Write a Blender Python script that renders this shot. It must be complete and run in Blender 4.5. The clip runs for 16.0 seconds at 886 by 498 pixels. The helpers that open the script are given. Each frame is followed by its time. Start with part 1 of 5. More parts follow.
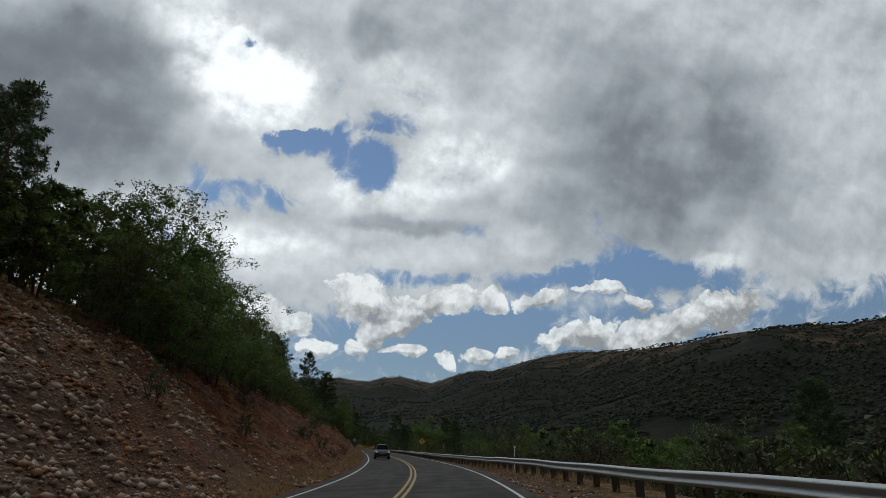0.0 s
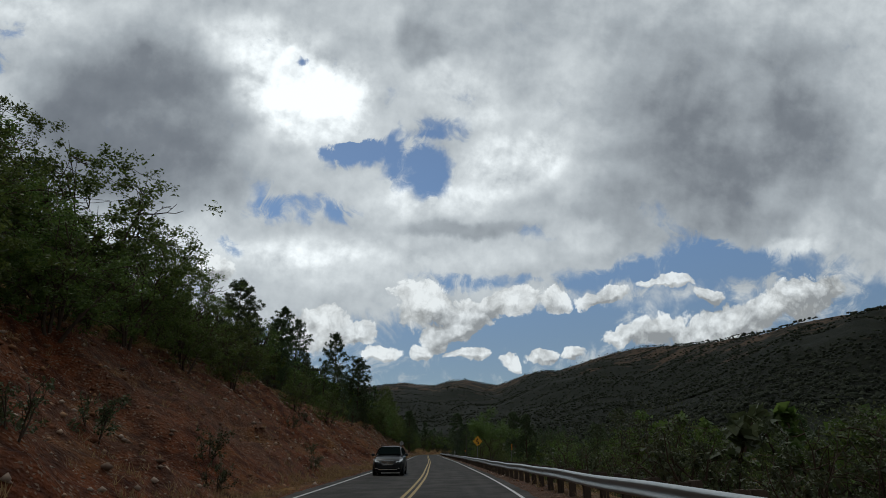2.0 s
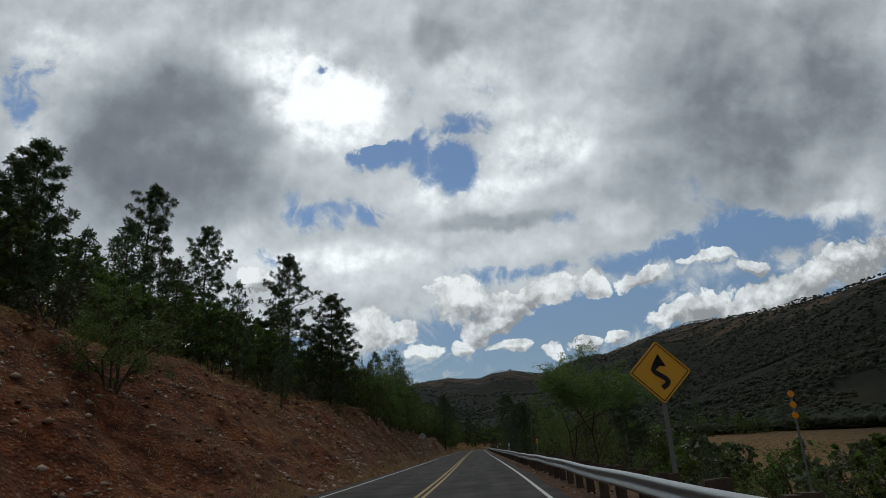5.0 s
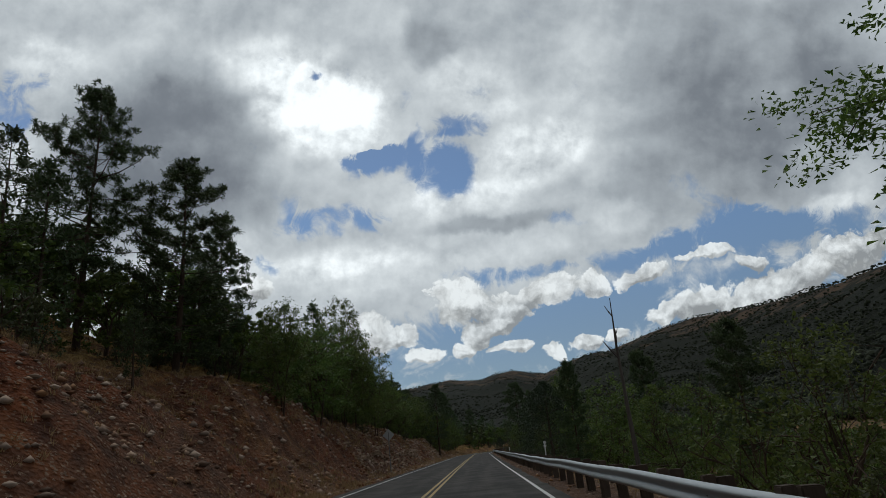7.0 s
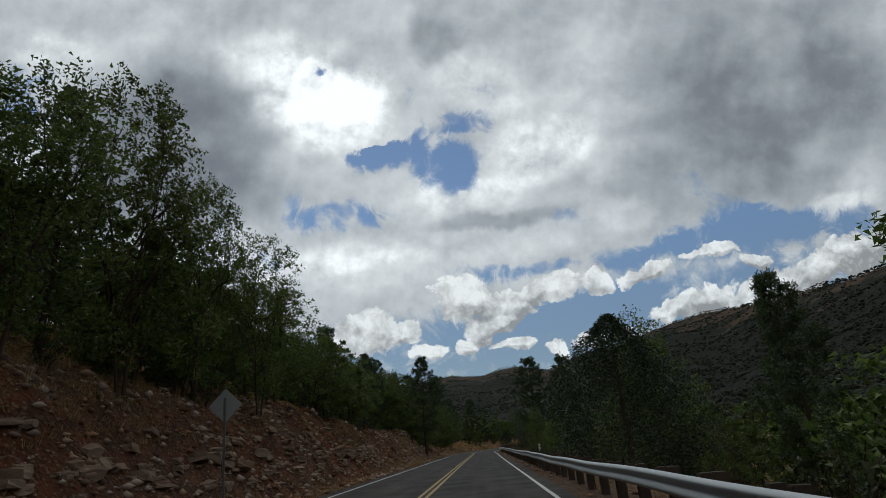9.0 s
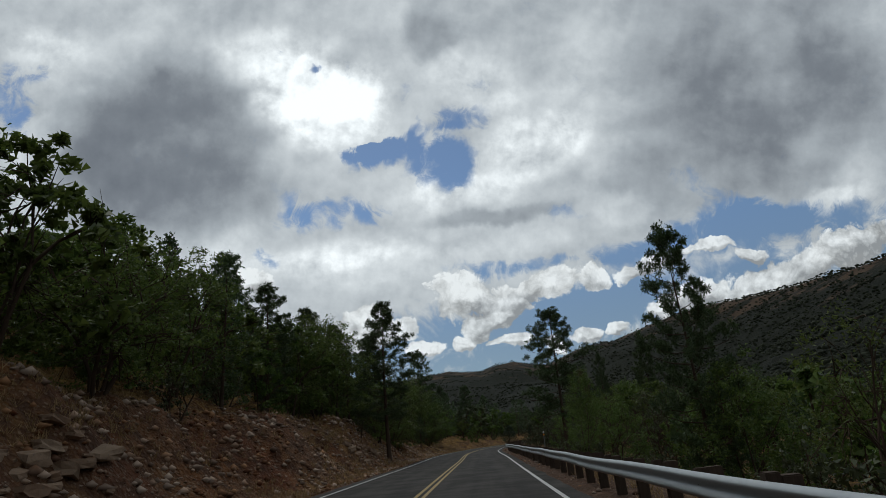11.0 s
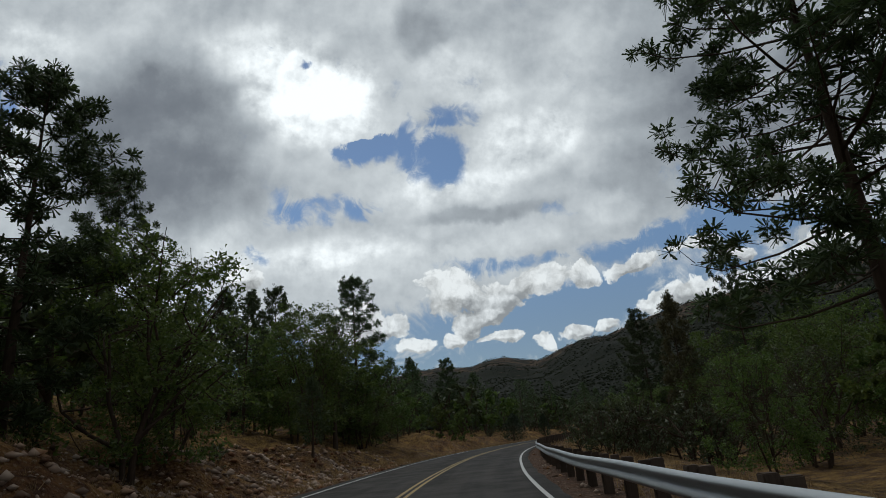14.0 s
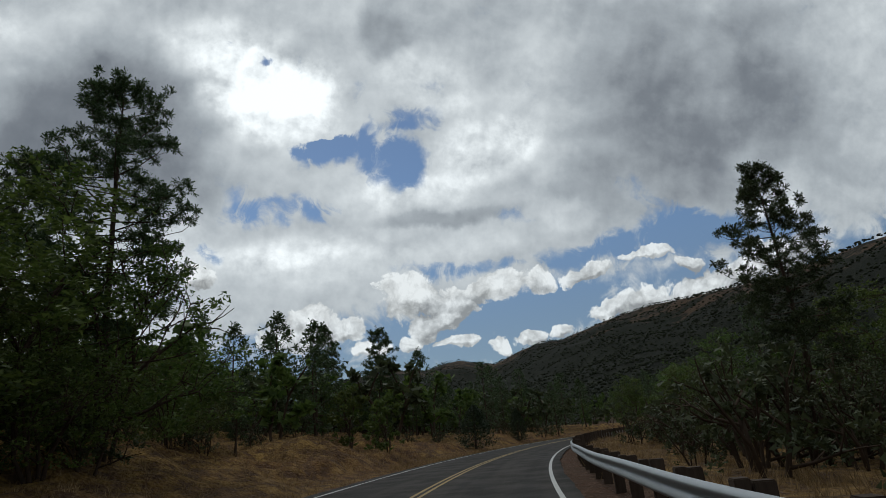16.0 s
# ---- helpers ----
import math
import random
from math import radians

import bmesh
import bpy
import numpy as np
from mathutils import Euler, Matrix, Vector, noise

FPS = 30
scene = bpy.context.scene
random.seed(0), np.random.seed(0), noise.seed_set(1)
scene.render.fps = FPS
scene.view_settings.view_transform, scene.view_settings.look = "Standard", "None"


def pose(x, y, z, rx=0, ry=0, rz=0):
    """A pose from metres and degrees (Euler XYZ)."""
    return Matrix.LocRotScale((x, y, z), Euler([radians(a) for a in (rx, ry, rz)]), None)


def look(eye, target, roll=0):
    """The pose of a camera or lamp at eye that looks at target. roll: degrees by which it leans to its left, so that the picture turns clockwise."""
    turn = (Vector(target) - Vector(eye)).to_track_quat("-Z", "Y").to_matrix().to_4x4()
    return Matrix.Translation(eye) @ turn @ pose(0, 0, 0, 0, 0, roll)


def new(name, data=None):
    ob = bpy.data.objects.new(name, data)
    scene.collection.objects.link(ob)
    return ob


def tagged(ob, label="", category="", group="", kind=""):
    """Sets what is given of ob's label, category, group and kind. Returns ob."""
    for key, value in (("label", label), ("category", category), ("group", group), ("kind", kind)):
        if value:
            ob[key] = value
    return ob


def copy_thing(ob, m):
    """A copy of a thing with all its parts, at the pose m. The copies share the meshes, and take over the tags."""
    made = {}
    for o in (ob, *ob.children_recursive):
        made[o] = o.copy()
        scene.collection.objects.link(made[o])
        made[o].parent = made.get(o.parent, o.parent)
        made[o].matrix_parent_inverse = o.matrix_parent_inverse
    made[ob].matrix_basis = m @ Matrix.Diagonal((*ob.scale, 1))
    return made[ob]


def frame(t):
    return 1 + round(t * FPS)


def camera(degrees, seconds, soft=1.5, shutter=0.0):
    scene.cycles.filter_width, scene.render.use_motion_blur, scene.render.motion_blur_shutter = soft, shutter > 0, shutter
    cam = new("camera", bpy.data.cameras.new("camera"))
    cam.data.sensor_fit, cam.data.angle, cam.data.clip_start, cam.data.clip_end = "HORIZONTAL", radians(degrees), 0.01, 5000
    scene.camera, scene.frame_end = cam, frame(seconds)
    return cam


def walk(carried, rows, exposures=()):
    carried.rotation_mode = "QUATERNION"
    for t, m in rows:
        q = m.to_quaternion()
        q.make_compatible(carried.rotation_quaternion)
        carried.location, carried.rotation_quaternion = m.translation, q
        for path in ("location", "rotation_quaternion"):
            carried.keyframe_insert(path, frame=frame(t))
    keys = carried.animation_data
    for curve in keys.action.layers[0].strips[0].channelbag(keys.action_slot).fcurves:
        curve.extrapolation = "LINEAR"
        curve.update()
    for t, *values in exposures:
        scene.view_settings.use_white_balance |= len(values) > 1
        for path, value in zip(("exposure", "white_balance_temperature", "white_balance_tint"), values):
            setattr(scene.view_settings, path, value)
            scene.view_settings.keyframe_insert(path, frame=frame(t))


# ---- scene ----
cam = camera(74.02, 16.0, soft=0.9)
ROWS = [
    (0.0, -7.67, 0.00, 1.30, 108.75, -1.03, -8.03),
    (0.5, -5.99, 8.84, 1.30, 108.72, -1.02, -6.40),
    (1.0, -4.55, 17.73, 1.30, 108.75, -0.55, -4.79),
    (1.5, -3.37, 26.65, 1.30, 108.83, 0.04, -3.20),
    (2.0, -2.42, 35.60, 1.30, 109.01, 0.17, -1.60),
    (2.5, -1.72, 44.57, 1.30, 108.90, 0.31, -0.20),
    (3.0, -1.21, 53.55, 1.30, 108.72, 0.95, 0.94),
    (3.5, -0.86, 62.55, 1.30, 108.72, 1.49, 1.72),
    (4.0, -0.61, 71.54, 1.30, 108.58, 2.06, 2.30),
    (6.5, -0.05, 116.54, 1.30, 109.01, 5.37, 3.44),
    (7.0, -0.03, 125.54, 1.30, 109.03, 5.18, 3.40),
    (7.5, -0.01, 134.54, 1.30, 108.97, 5.04, 3.49),
    (8.0, 0.00, 143.54, 1.30, 108.90, 4.98, 3.57),
    (8.5, -0.01, 152.54, 1.30, 108.80, 4.88, 3.61),
    (9.0, -0.01, 161.54, 1.30, 108.71, 4.69, 3.60),
    (9.5, -0.02, 170.54, 1.30, 108.61, 4.51, 3.54),
    (12.0, 0.11, 215.54, 1.30, 108.31, 5.51, 3.33),
    (12.5, 0.17, 224.54, 1.30, 108.31, 5.41, 3.26),
    (13.0, 0.23, 233.54, 1.30, 108.30, 5.44, 3.17),
    (13.5, 0.33, 242.54, 1.30, 108.20, 5.32, 2.93),
    (14.0, 0.45, 251.54, 1.30, 108.01, 5.39, 2.54),
    (14.5, 0.65, 260.54, 1.30, 107.95, 5.76, 1.98),
    (15.0, 0.96, 269.53, 1.30, 107.96, 5.84, 1.00),
    (15.5, 1.46, 278.52, 1.30, 107.94, 5.95, -0.20),
    (16.0, 2.17, 287.49, 1.30, 107.98, 5.30, -1.77),
]
walk(cam, [(r[0], pose(*r[1:])) for r in ROWS], exposures=[(0.0, 0.0, 6250, 5.0), (16.0, 0.0, 6250, 5.0)])

# ---------------------------------------------------------------- node helpers


class Net:
    """Small helper to write node trees as expressions."""

    def __init__(self, tree):
        self.t = tree
        tree.nodes.clear()

    def node(self, kind):
        return self.t.nodes.new(kind)

    def put(self, sock, value):
        if isinstance(value, bpy.types.NodeSocket):
            self.t.links.new(value, sock)
        elif value is not None:
            sock.default_value = value

    def math(self, op, a, b=None, c=None, clamp=False):
        n = self.node("ShaderNodeMath")
        n.operation, n.use_clamp = op, clamp
        for i, v in enumerate((a, b, c)):
            self.put(n.inputs[i], v)
        return n.outputs[0]

    def add(self, a, b): return self.math("ADD", a, b)
    def sub(self, a, b): return self.math("SUBTRACT", a, b)
    def mul(self, a, b): return self.math("MULTIPLY", a, b)

    def vec(self, op, a, b=None, scale=None):
        n = self.node("ShaderNodeVectorMath")
        n.operation = op
        self.put(n.inputs[0], a)
        self.put(n.inputs[1], b)
        if scale is not None:
            self.put(n.inputs["Scale"], scale)
        return n.outputs["Value"] if op in ("DOT_PRODUCT", "LENGTH") else n.outputs["Vector"]

    def xyz(self, x, y, z=0.0):
        n = self.node("ShaderNodeCombineXYZ")
        for i, v in enumerate((x, y, z)):
            self.put(n.inputs[i], v)
        return n.outputs[0]

    def split(self, v):
        n = self.node("ShaderNodeSeparateXYZ")
        self.put(n.inputs[0], v)
        return n.outputs

    def noise(self, v, scale, detail=4.0, rough=0.55, dist=0.0, dims="3D"):
        n = self.node("ShaderNodeTexNoise")
        n.noise_dimensions = dims
        self.put(n.inputs["Vector"], v)
        for k, x in (("Scale", scale), ("Detail", detail), ("Roughness", rough), ("Distortion", dist)):
            self.put(n.inputs[k], x)
        return n.outputs["Fac"]

    def voronoi(self, v, scale, feature="F1", rand=1.0, out="Distance"):
        n = self.node("ShaderNodeTexVoronoi")
        n.feature = feature
        self.put(n.inputs["Vector"], v)
        self.put(n.inputs["Scale"], scale)
        self.put(n.inputs["Randomness"], rand)
        return n.outputs[out]

    def step(self, v, lo, hi, a=0.0, b=1.0, smooth=True):
        n = self.node("ShaderNodeMapRange")
        n.interpolation_type = "SMOOTHSTEP" if smooth else "LINEAR"
        for i, x in enumerate((v, lo, hi, a, b)):
            self.put(n.inputs[i], x)
        return n.outputs[0]

    def mix(self, f, a, b):
        n = self.node("ShaderNodeMix")
        n.data_type = "RGBA"
        self.put(n.inputs[0], f)
        for i, c in ((6, a), (7, b)):
            self.put(n.inputs[i], (*c, 1) if isinstance(c, tuple) and len(c) == 3 else c)
        return n.outputs[2]

    def bump(self, h, strength, dist):
        n = self.node("ShaderNodeBump")
        self.put(n.inputs["Strength"], strength)
        self.put(n.inputs["Distance"], dist)
        self.put(n.inputs["Height"], h)
        return n.outputs[0]


def surface(name, build, rough=0.85, metal=0.0, spec=0.3):
    """A principled material. build(net, position) gives colour and, where there is any, normal and roughness."""
    m = bpy.data.materials.new(name)
    m.use_nodes = True
    n = Net(m.node_tree)
    p = n.node("ShaderNodeBsdfPrincipled")
    n.put(p.inputs["Roughness"], rough)
    n.put(p.inputs["Metallic"], metal)
    n.put(p.inputs["Specular IOR Level"], spec)
    got = build(n, n.node("ShaderNodeNewGeometry").outputs["Position"])
    if not isinstance(got, tuple) or len(got) == 3 and isinstance(got[0], float):
        got = (got,)
    n.put(p.inputs["Base Color"], (*got[0], 1) if isinstance(got[0], tuple) else got[0])
    if len(got) > 1 and got[1] is not None:
        n.put(p.inputs["Normal"], got[1])
    if len(got) > 2:
        n.put(p.inputs["Roughness"], got[2])
    n.put(n.node("ShaderNodeOutputMaterial").inputs[0], p.outputs[0])
    return m


# ---------------------------------------------------------------- sky and sun
# The clouds are laid out on a plane square to AXIS: p = (right, up) as tangents.
RIGHT, UP, AXIS = (0.9947, 0.0615, -0.0821), (0.0974, -0.3154, 0.9440), (-0.0322, 0.9470, 0.3196)

# holes of blue: centre, half sizes, turn in degrees, depth. Those amid the deck, to its sides, and low down
HOLES_MID = [
    (-0.094, 0.16, 0.066, 0.029, 25, 1.466), (-0.003, 0.142, 0.055, 0.044, -32, 1.533), (0.008, 0.213, 0.066, 0.026, 8, 0.826), (-0.048, 0.279, 0.017, 0.044, 3, 0.466),
    (-0.142, 0.152, 0.042, 0.017, 13, 0.666), (-0.063, 0.161, 0.008, 0.036, -5, -0.55), (0.014, 0.188, 0.032, 0.008, 8, -0.516), (0.074, 0.184, 0.036, 0.014, 18, -0.344),
    (-0.183, 0.056, 0.1, 0.022, 7, 0.826), (-0.245, 0.068, 0.028, 0.029, 23, 0.533), (-0.087, 0.055, 0.064, 0.015, -1, 0.466)]
HOLES_SIDE = [
    (-0.726, 0.249, 0.031, 0.06, 3, 1.04), (-0.68, 0.296, 0.025, 0.017, 23, 0.715), (-0.281, 0.319, 0.013, 0.008, -17, 0.975), (-0.207, 0.312, 0.015, 0.007, 13, 0.91),
    (-0.29, -0.019, 0.021, 0.029, 28, 0.975), (0.107, -0.035, 0.106, 0.014, 6, 1.04), (0.458, 0.018, 0.125, 0.035, 13, 1.3), (0.584, 0.055, 0.091, 0.031, -5, 1.235),
    (0.201, 0.056, 0.058, 0.014, -7, 0.52), (0.479, 0.081, 0.106, 0.025, -22, 0.585), (0.324, -0.004, 0.106, 0.019, 11, 0.65), (-0.227, -0.166, 0.038, 0.008, 8, 0.52)]
HOLES_LOW = [
    (0.138, -0.118, 0.091, 0.033, 8, 1.08), (0.278, -0.102, 0.082, 0.038, 13, 1.2), (0.718, 0.06, 0.058, 0.029, 13, 0.6), (-0.35, -0.095, 0.058, 0.029, 3, 0.36)]
# heaped clouds low over the hills: centre, half sizes, turn
HEAPS_AHEAD = [
    (-0.31, -0.055, 0.035, 0.018, -12), (-0.138, -0.139, 0.055, 0.034, 8), (-0.188, -0.161, 0.038, 0.016, 3), (-0.071, -0.141, 0.034, 0.016, 3),
    (-0.033, -0.171, 0.035, 0.013, 6), (0.038, -0.163, 0.024, 0.015, 3), (0.063, -0.132, 0.024, 0.026, 3), (0.042, -0.084, 0.057, 0.034, -2),
    (0.102, -0.117, 0.042, 0.021, 13), (0.118, -0.084, 0.038, 0.026, -17), (0.183, -0.063, 0.062, 0.022, 11), (0.255, -0.058, 0.032, 0.018, 8)]
HEAPS_RIGHT = [
    (0.342, -0.04, 0.042, 0.014, 11), (0.458, -0.011, 0.057, 0.01, 9), (0.536, -0.02, 0.027, 0.012, 3), (0.118, -0.165, 0.034, 0.012, 6),
    (0.181, -0.176, 0.015, 0.009, 23), (0.243, -0.157, 0.032, 0.012, 13), (0.303, -0.143, 0.027, 0.012, 18), (0.38, -0.102, 0.029, 0.015, 13),
    (0.448, -0.083, 0.054, 0.025, 11), (0.518, -0.087, 0.057, 0.022, 18), (0.605, -0.051, 0.081, 0.03, 21), (0.702, -0.006, 0.085, 0.039, 23)]
# broad dark (negative) and bright parts of the cloud deck
TONES_LEFT = [
    (-0.467, 0.176, 0.168, 0.144, 3, -0.34), (-0.422, 0.083, 0.134, 0.072, 3, -0.14), (-0.593, 0.112, 0.091, 0.106, 3, -0.14), (-0.436, 0.259, 0.115, 0.048, 13, -0.12),
    (-0.207, 0.242, 0.106, 0.072, -22, 0.46), (-0.139, 0.265, 0.058, 0.048, 3, 0.22), (-0.300, 0.323, 0.125, 0.043, 3, 0.16), (-0.665, 0.324, 0.072, 0.053, 3, 0.16),
    (-0.012, 0.367, 0.040, 0.043, 3, -0.24), (0.072, 0.275, 0.091, 0.053, -7, 0.16), (0.160, 0.173, 0.101, 0.056, 3, 0.2), (0.058, 0.098, 0.115, 0.033, 8, 0.18),
    (0.090, 0.049, 0.110, 0.015, 8, -0.16), (-0.175, -0.010, 0.125, 0.033, 8, 0.16)]
TONES_RIGHT = [
    (0.6, 0.25, 0.26, 0.24, 0, -0.16), (0.35, 0.25, 0.12, 0.2, 0, -0.06), (0.347, 0.146, 0.058, 0.144, 8, -0.08), (0.475, 0.234, 0.085, 0.154, 15, -0.17),
    (0.643, 0.305, 0.115, 0.134, 3, -0.22), (0.576, 0.138, 0.038, 0.058, 3, -0.14), (0.661, 0.074, 0.091, 0.021, 15, 0.24), (0.517, 0.054, 0.058, 0.013, -12, 0.12),
    (0.72, 0.122, 0.048, 0.038, 23, 0.12), (0.263, 0.256, 0.086, 0.125, 3, 0.08), (0.103, 0.009, 0.144, 0.029, 8, 0.1), (-0.338, -0.009, 0.062, 0.038, 3, 0.1),
    (-0.089, -0.039, 0.154, 0.038, 3, 0.1), (0.306, 0.063, 0.058, 0.029, 3, 0.12), (0.572, 0.339, 0.038, 0.106, 13, 0.12), (-0.698, 0.15, 0.048, 0.067, 3, 0.14)]

SUN_TILT, SUN_TURN = 62.0, 35.0        # height of the sun, and how far it stands left of the way ahead


def sky_world():
    world = bpy.data.worlds.new("sky")
    scene.world = world
    world.use_nodes = True
    n = Net(world.node_tree)
    d = n.node("ShaderNodeTexCoord").outputs["Generated"]
    depth = n.vec("DOT_PRODUCT", d, AXIS)
    safe = n.math("MAXIMUM", depth, 0.18)
    p = n.xyz(n.math("DIVIDE", n.vec("DOT_PRODUCT", d, RIGHT), safe), n.math("DIVIDE", n.vec("DOT_PRODUCT", d, UP), safe))
    ahead = n.step(depth, 0.2, 0.5)
    # fine wandering of all outlines
    warp = n.node("ShaderNodeTexNoise")
    warp.noise_dimensions = "2D"
    n.put(warp.inputs["Vector"], p)
    for k, v in (("Scale", 7.0), ("Detail", 5.0), ("Roughness", 0.58)):
        n.put(warp.inputs[k], v)
    wob = n.vec("SCALE", n.vec("SUBTRACT", warp.outputs["Color"], (0.5, 0.5, 0.5)), scale=0.075)
    q = n.vec("ADD", p, wob)

    def lump(at, c, power=1.0):
        """Falls from 1 at the centre of an oval to 0 at its rim and below 0 outside."""
        m = n.node("ShaderNodeMapping")
        m.vector_type = "TEXTURE"
        n.put(m.inputs[0], at)
        m.inputs["Location"].default_value = (c[0], c[1], 0)
        m.inputs["Rotation"].default_value = (0, 0, radians(c[4]))
        m.inputs["Scale"].default_value = (c[2], c[3], 1)
        return n.vec("LENGTH", m.outputs[0])

    def after(at, done):
        """The same place, worked out only once `done` is known: keeps the shader small."""
        m = n.node("ShaderNodeVectorMath")
        m.operation = "MULTIPLY_ADD"
        n.put(m.inputs[0], done)
        n.put(m.inputs[1], (1e-9, 1e-9, 1e-9))
        n.put(m.inputs[2], at)
        return m.outputs["Vector"]

    def soft(at, c):
        return n.step(lump(at, c), 1.55, 0.25)

    def puffs(at, scale, detail):
        v = n.node("ShaderNodeTexVoronoi")
        v.feature, v.voronoi_dimensions, v.normalize = "SMOOTH_F1", "2D", True
        n.put(v.inputs["Vector"], at)
        for k, x in (("Scale", scale), ("Detail", detail), ("Roughness", 0.62), ("Lacunarity", 2.1), ("Smoothness", 0.6)):
            n.put(v.inputs[k], x)
        return v.outputs["Distance"]

    big = n.noise(p, 3.2, 4.0, 0.5, 0.3, "2D")
    fine = n.noise(p, 9.0, 8.0, 0.55, 0.0, "2D")
    lit = n.noise(n.vec("ADD", p, (-0.010, 0.022, 0)), 9.0, 8.0, 0.55, 0.0, "2D")
    wisp = n.sub(fine, lit)
    half = n.vec("ADD", p, n.vec("SCALE", wob, scale=0.45))
    puff = puffs(half, 10.0, 4.0)
    relief = n.sub(puffs(n.vec("ADD", half, (-0.008, 0.016, 0)), 10.0, 4.0), puff)
    rag = n.sub(n.noise(half, 24.0, 7.0, 0.62, 0.0, "2D"), 0.5)
    px, py, _ = n.split(p)

    # the high deck: everywhere but the holes and the strip over the hills
    low = n.add(py, n.mul(px, -0.20))
    cover = n.step(low, -0.165, -0.045, 0.0, 1.15)
    for c in HOLES_MID + HOLES_SIDE + HOLES_LOW:
        cover = n.sub(cover, n.mul(soft(after(q, cover), c), c[5]))
    cover = n.add(cover, n.add(n.mul(n.sub(fine, 0.5), 1.25), n.mul(rag, 1.15)))
    cover = n.add(cover, n.mul(n.step(n.noise(half, 16.0, 8.0, 0.68, 0.8, "2D"), 0.42, 0.72), 0.62))
    crisp = soft(after(q, cover), (-0.135, 0.205, 0.075, 0.070, 0))
    deck = n.step(n.add(cover, n.mul(n.sub(0.5, puff), n.step(crisp, 0, 1, 0.25, 0.8))), n.step(crisp, 0, 1, 0.08, 0.36), n.step(crisp, 0, 1, 0.98, 0.58))
    tone = n.add(n.add(0.59, n.mul(deck, 1e-9)), n.mul(n.sub(big, 0.5), 0.30))
    for c in TONES_LEFT + TONES_RIGHT:
        tone = n.add(tone, n.mul(n.step(lump(after(q, tone), c), 1.4, 0.45), c[5]))
    bright = n.step(tone, 0.58, 0.90, 0.10, 0.80)
    tone = n.add(tone, n.add(n.mul(relief, bright), n.mul(wisp, n.step(bright, 0.1, 0.8, 0.30, 0.95))))
    # drawn-out veils under the deck, turned as the wind lies
    m = n.node("ShaderNodeMapping")
    n.put(m.inputs[0], q)
    m.inputs["Rotation"].default_value = (0, 0, radians(-62))
    m.inputs["Scale"].default_value = (4.5, 13.0, 1)
    veil = n.noise(m.outputs[0], 1.0, 7.0, 0.6, 0.5, "2D")
    tone = n.add(tone, n.mul(n.sub(veil, 0.5), n.step(px, 0.0, 0.5, 0.05, 0.16)))
    tone = n.add(tone, n.add(n.add(n.mul(n.sub(fine, 0.5), 0.15), n.mul(rag, 0.05)), n.mul(n.add(n.sub(0.45, puff), rag), n.mul(bright, 0.34))))
    tone = n.math("MULTIPLY", n.step(tone, -0.1, 1.1, 0.0, 1.0, smooth=False), 1.0)

    # the heaps: smooth union of ovals, with billowed rims
    billow = puffs(q, 30.0, 5.0)
    def union(at):
        near = None
        for c in HEAPS_AHEAD + HEAPS_RIGHT:
            v = lump(at if near is None else after(at, near), c)
            near = v if near is None else n.math("SMOOTH_MIN", near, v, 0.10)
        return near
    near = union(q)
    over = union(n.vec("ADD", after(q, near), (-0.006, 0.012, 0)))
    edge = n.add(near, n.add(n.mul(n.sub(billow, 0.42), 1.0), n.add(n.mul(n.sub(fine, 0.5), 0.6), n.mul(rag, 0.75))))
    heap = n.step(edge, 1.00, 0.80)
    heap_tone = n.add(n.step(n.sub(over, near), -0.40, 0.35, 0.36, 0.70), n.add(n.mul(relief, 0.9), n.add(n.mul(wisp, 1.2), n.mul(n.sub(0.38, billow), 1.15))))
    heap_tone = n.sub(heap_tone, n.step(px, 0.35, 0.80, 0.02, 0.26))
    heap_tone = n.math("MINIMUM", n.math("MAXIMUM", heap_tone, 0.30), 0.88)

    ramp = n.node("ShaderNodeValToRGB")
    n.put(ramp.inputs[0], tone)
    e = ramp.color_ramp.elements
    e[0].position, e[0].color = 0.0, (0.115, 0.125, 0.145, 1)
    e[1].position, e[1].color = 1.0, (1.06, 1.07, 1.08, 1)
    for pos, col in ((0.25, (0.20, 0.212, 0.235, 1)), (0.5, (0.40, 0.42, 0.445, 1)), (0.75, (0.71, 0.725, 0.74, 1))):
        e.new(pos).color = col

    sky = n.node("ShaderNodeTexSky")
    sky.sky_type, sky.sun_disc = "NISHITA", False
    sky.sun_elevation, sky.sun_rotation = radians(SUN_TILT), radians(-SUN_TURN)
    sky.altitude, sky.air_density, sky.dust_density, sky.ozone_density = 1800, 1.1, 1.4, 1.5
    haze = n.step(n.split(d)[2], 0.10, 0.34, 0.30, 0.0)
    blue = n.mix(haze, n.vec("SCALE", sky.outputs[0], scale=n.step(n.split(d)[2], 0.10, 0.40, 0.064, 0.085)), (0.15, 0.18, 0.228))
    col = n.mix(n.mul(deck, 0.97), blue, ramp.outputs[0])
    col = n.mix(n.mul(heap, n.step(py, -0.27, -0.19, 0.25, 0.92)), col, n.vec("SCALE", (0.97, 0.975, 0.98), scale=heap_tone))
    # round about and behind, out of view: a darker broken deck, without the layout
    up = n.split(d)[2]
    flat = n.vec("SCALE", d, scale=n.math("DIVIDE", 1.0, n.math("MAXIMUM", up, 0.12)))
    dim_deck = n.noise(flat, 1.3, 6.0, 0.6, 0.4)
    # this unseen cloud is toned down to dim the light on the land
    around = n.mix(n.step(dim_deck, 0.30, 0.44), blue, n.vec("SCALE", (1.0, 1.02, 1.05), scale=n.step(dim_deck, 0.40, 0.75, 0.34, 0.12)))
    col = n.mix(ahead, around, col)
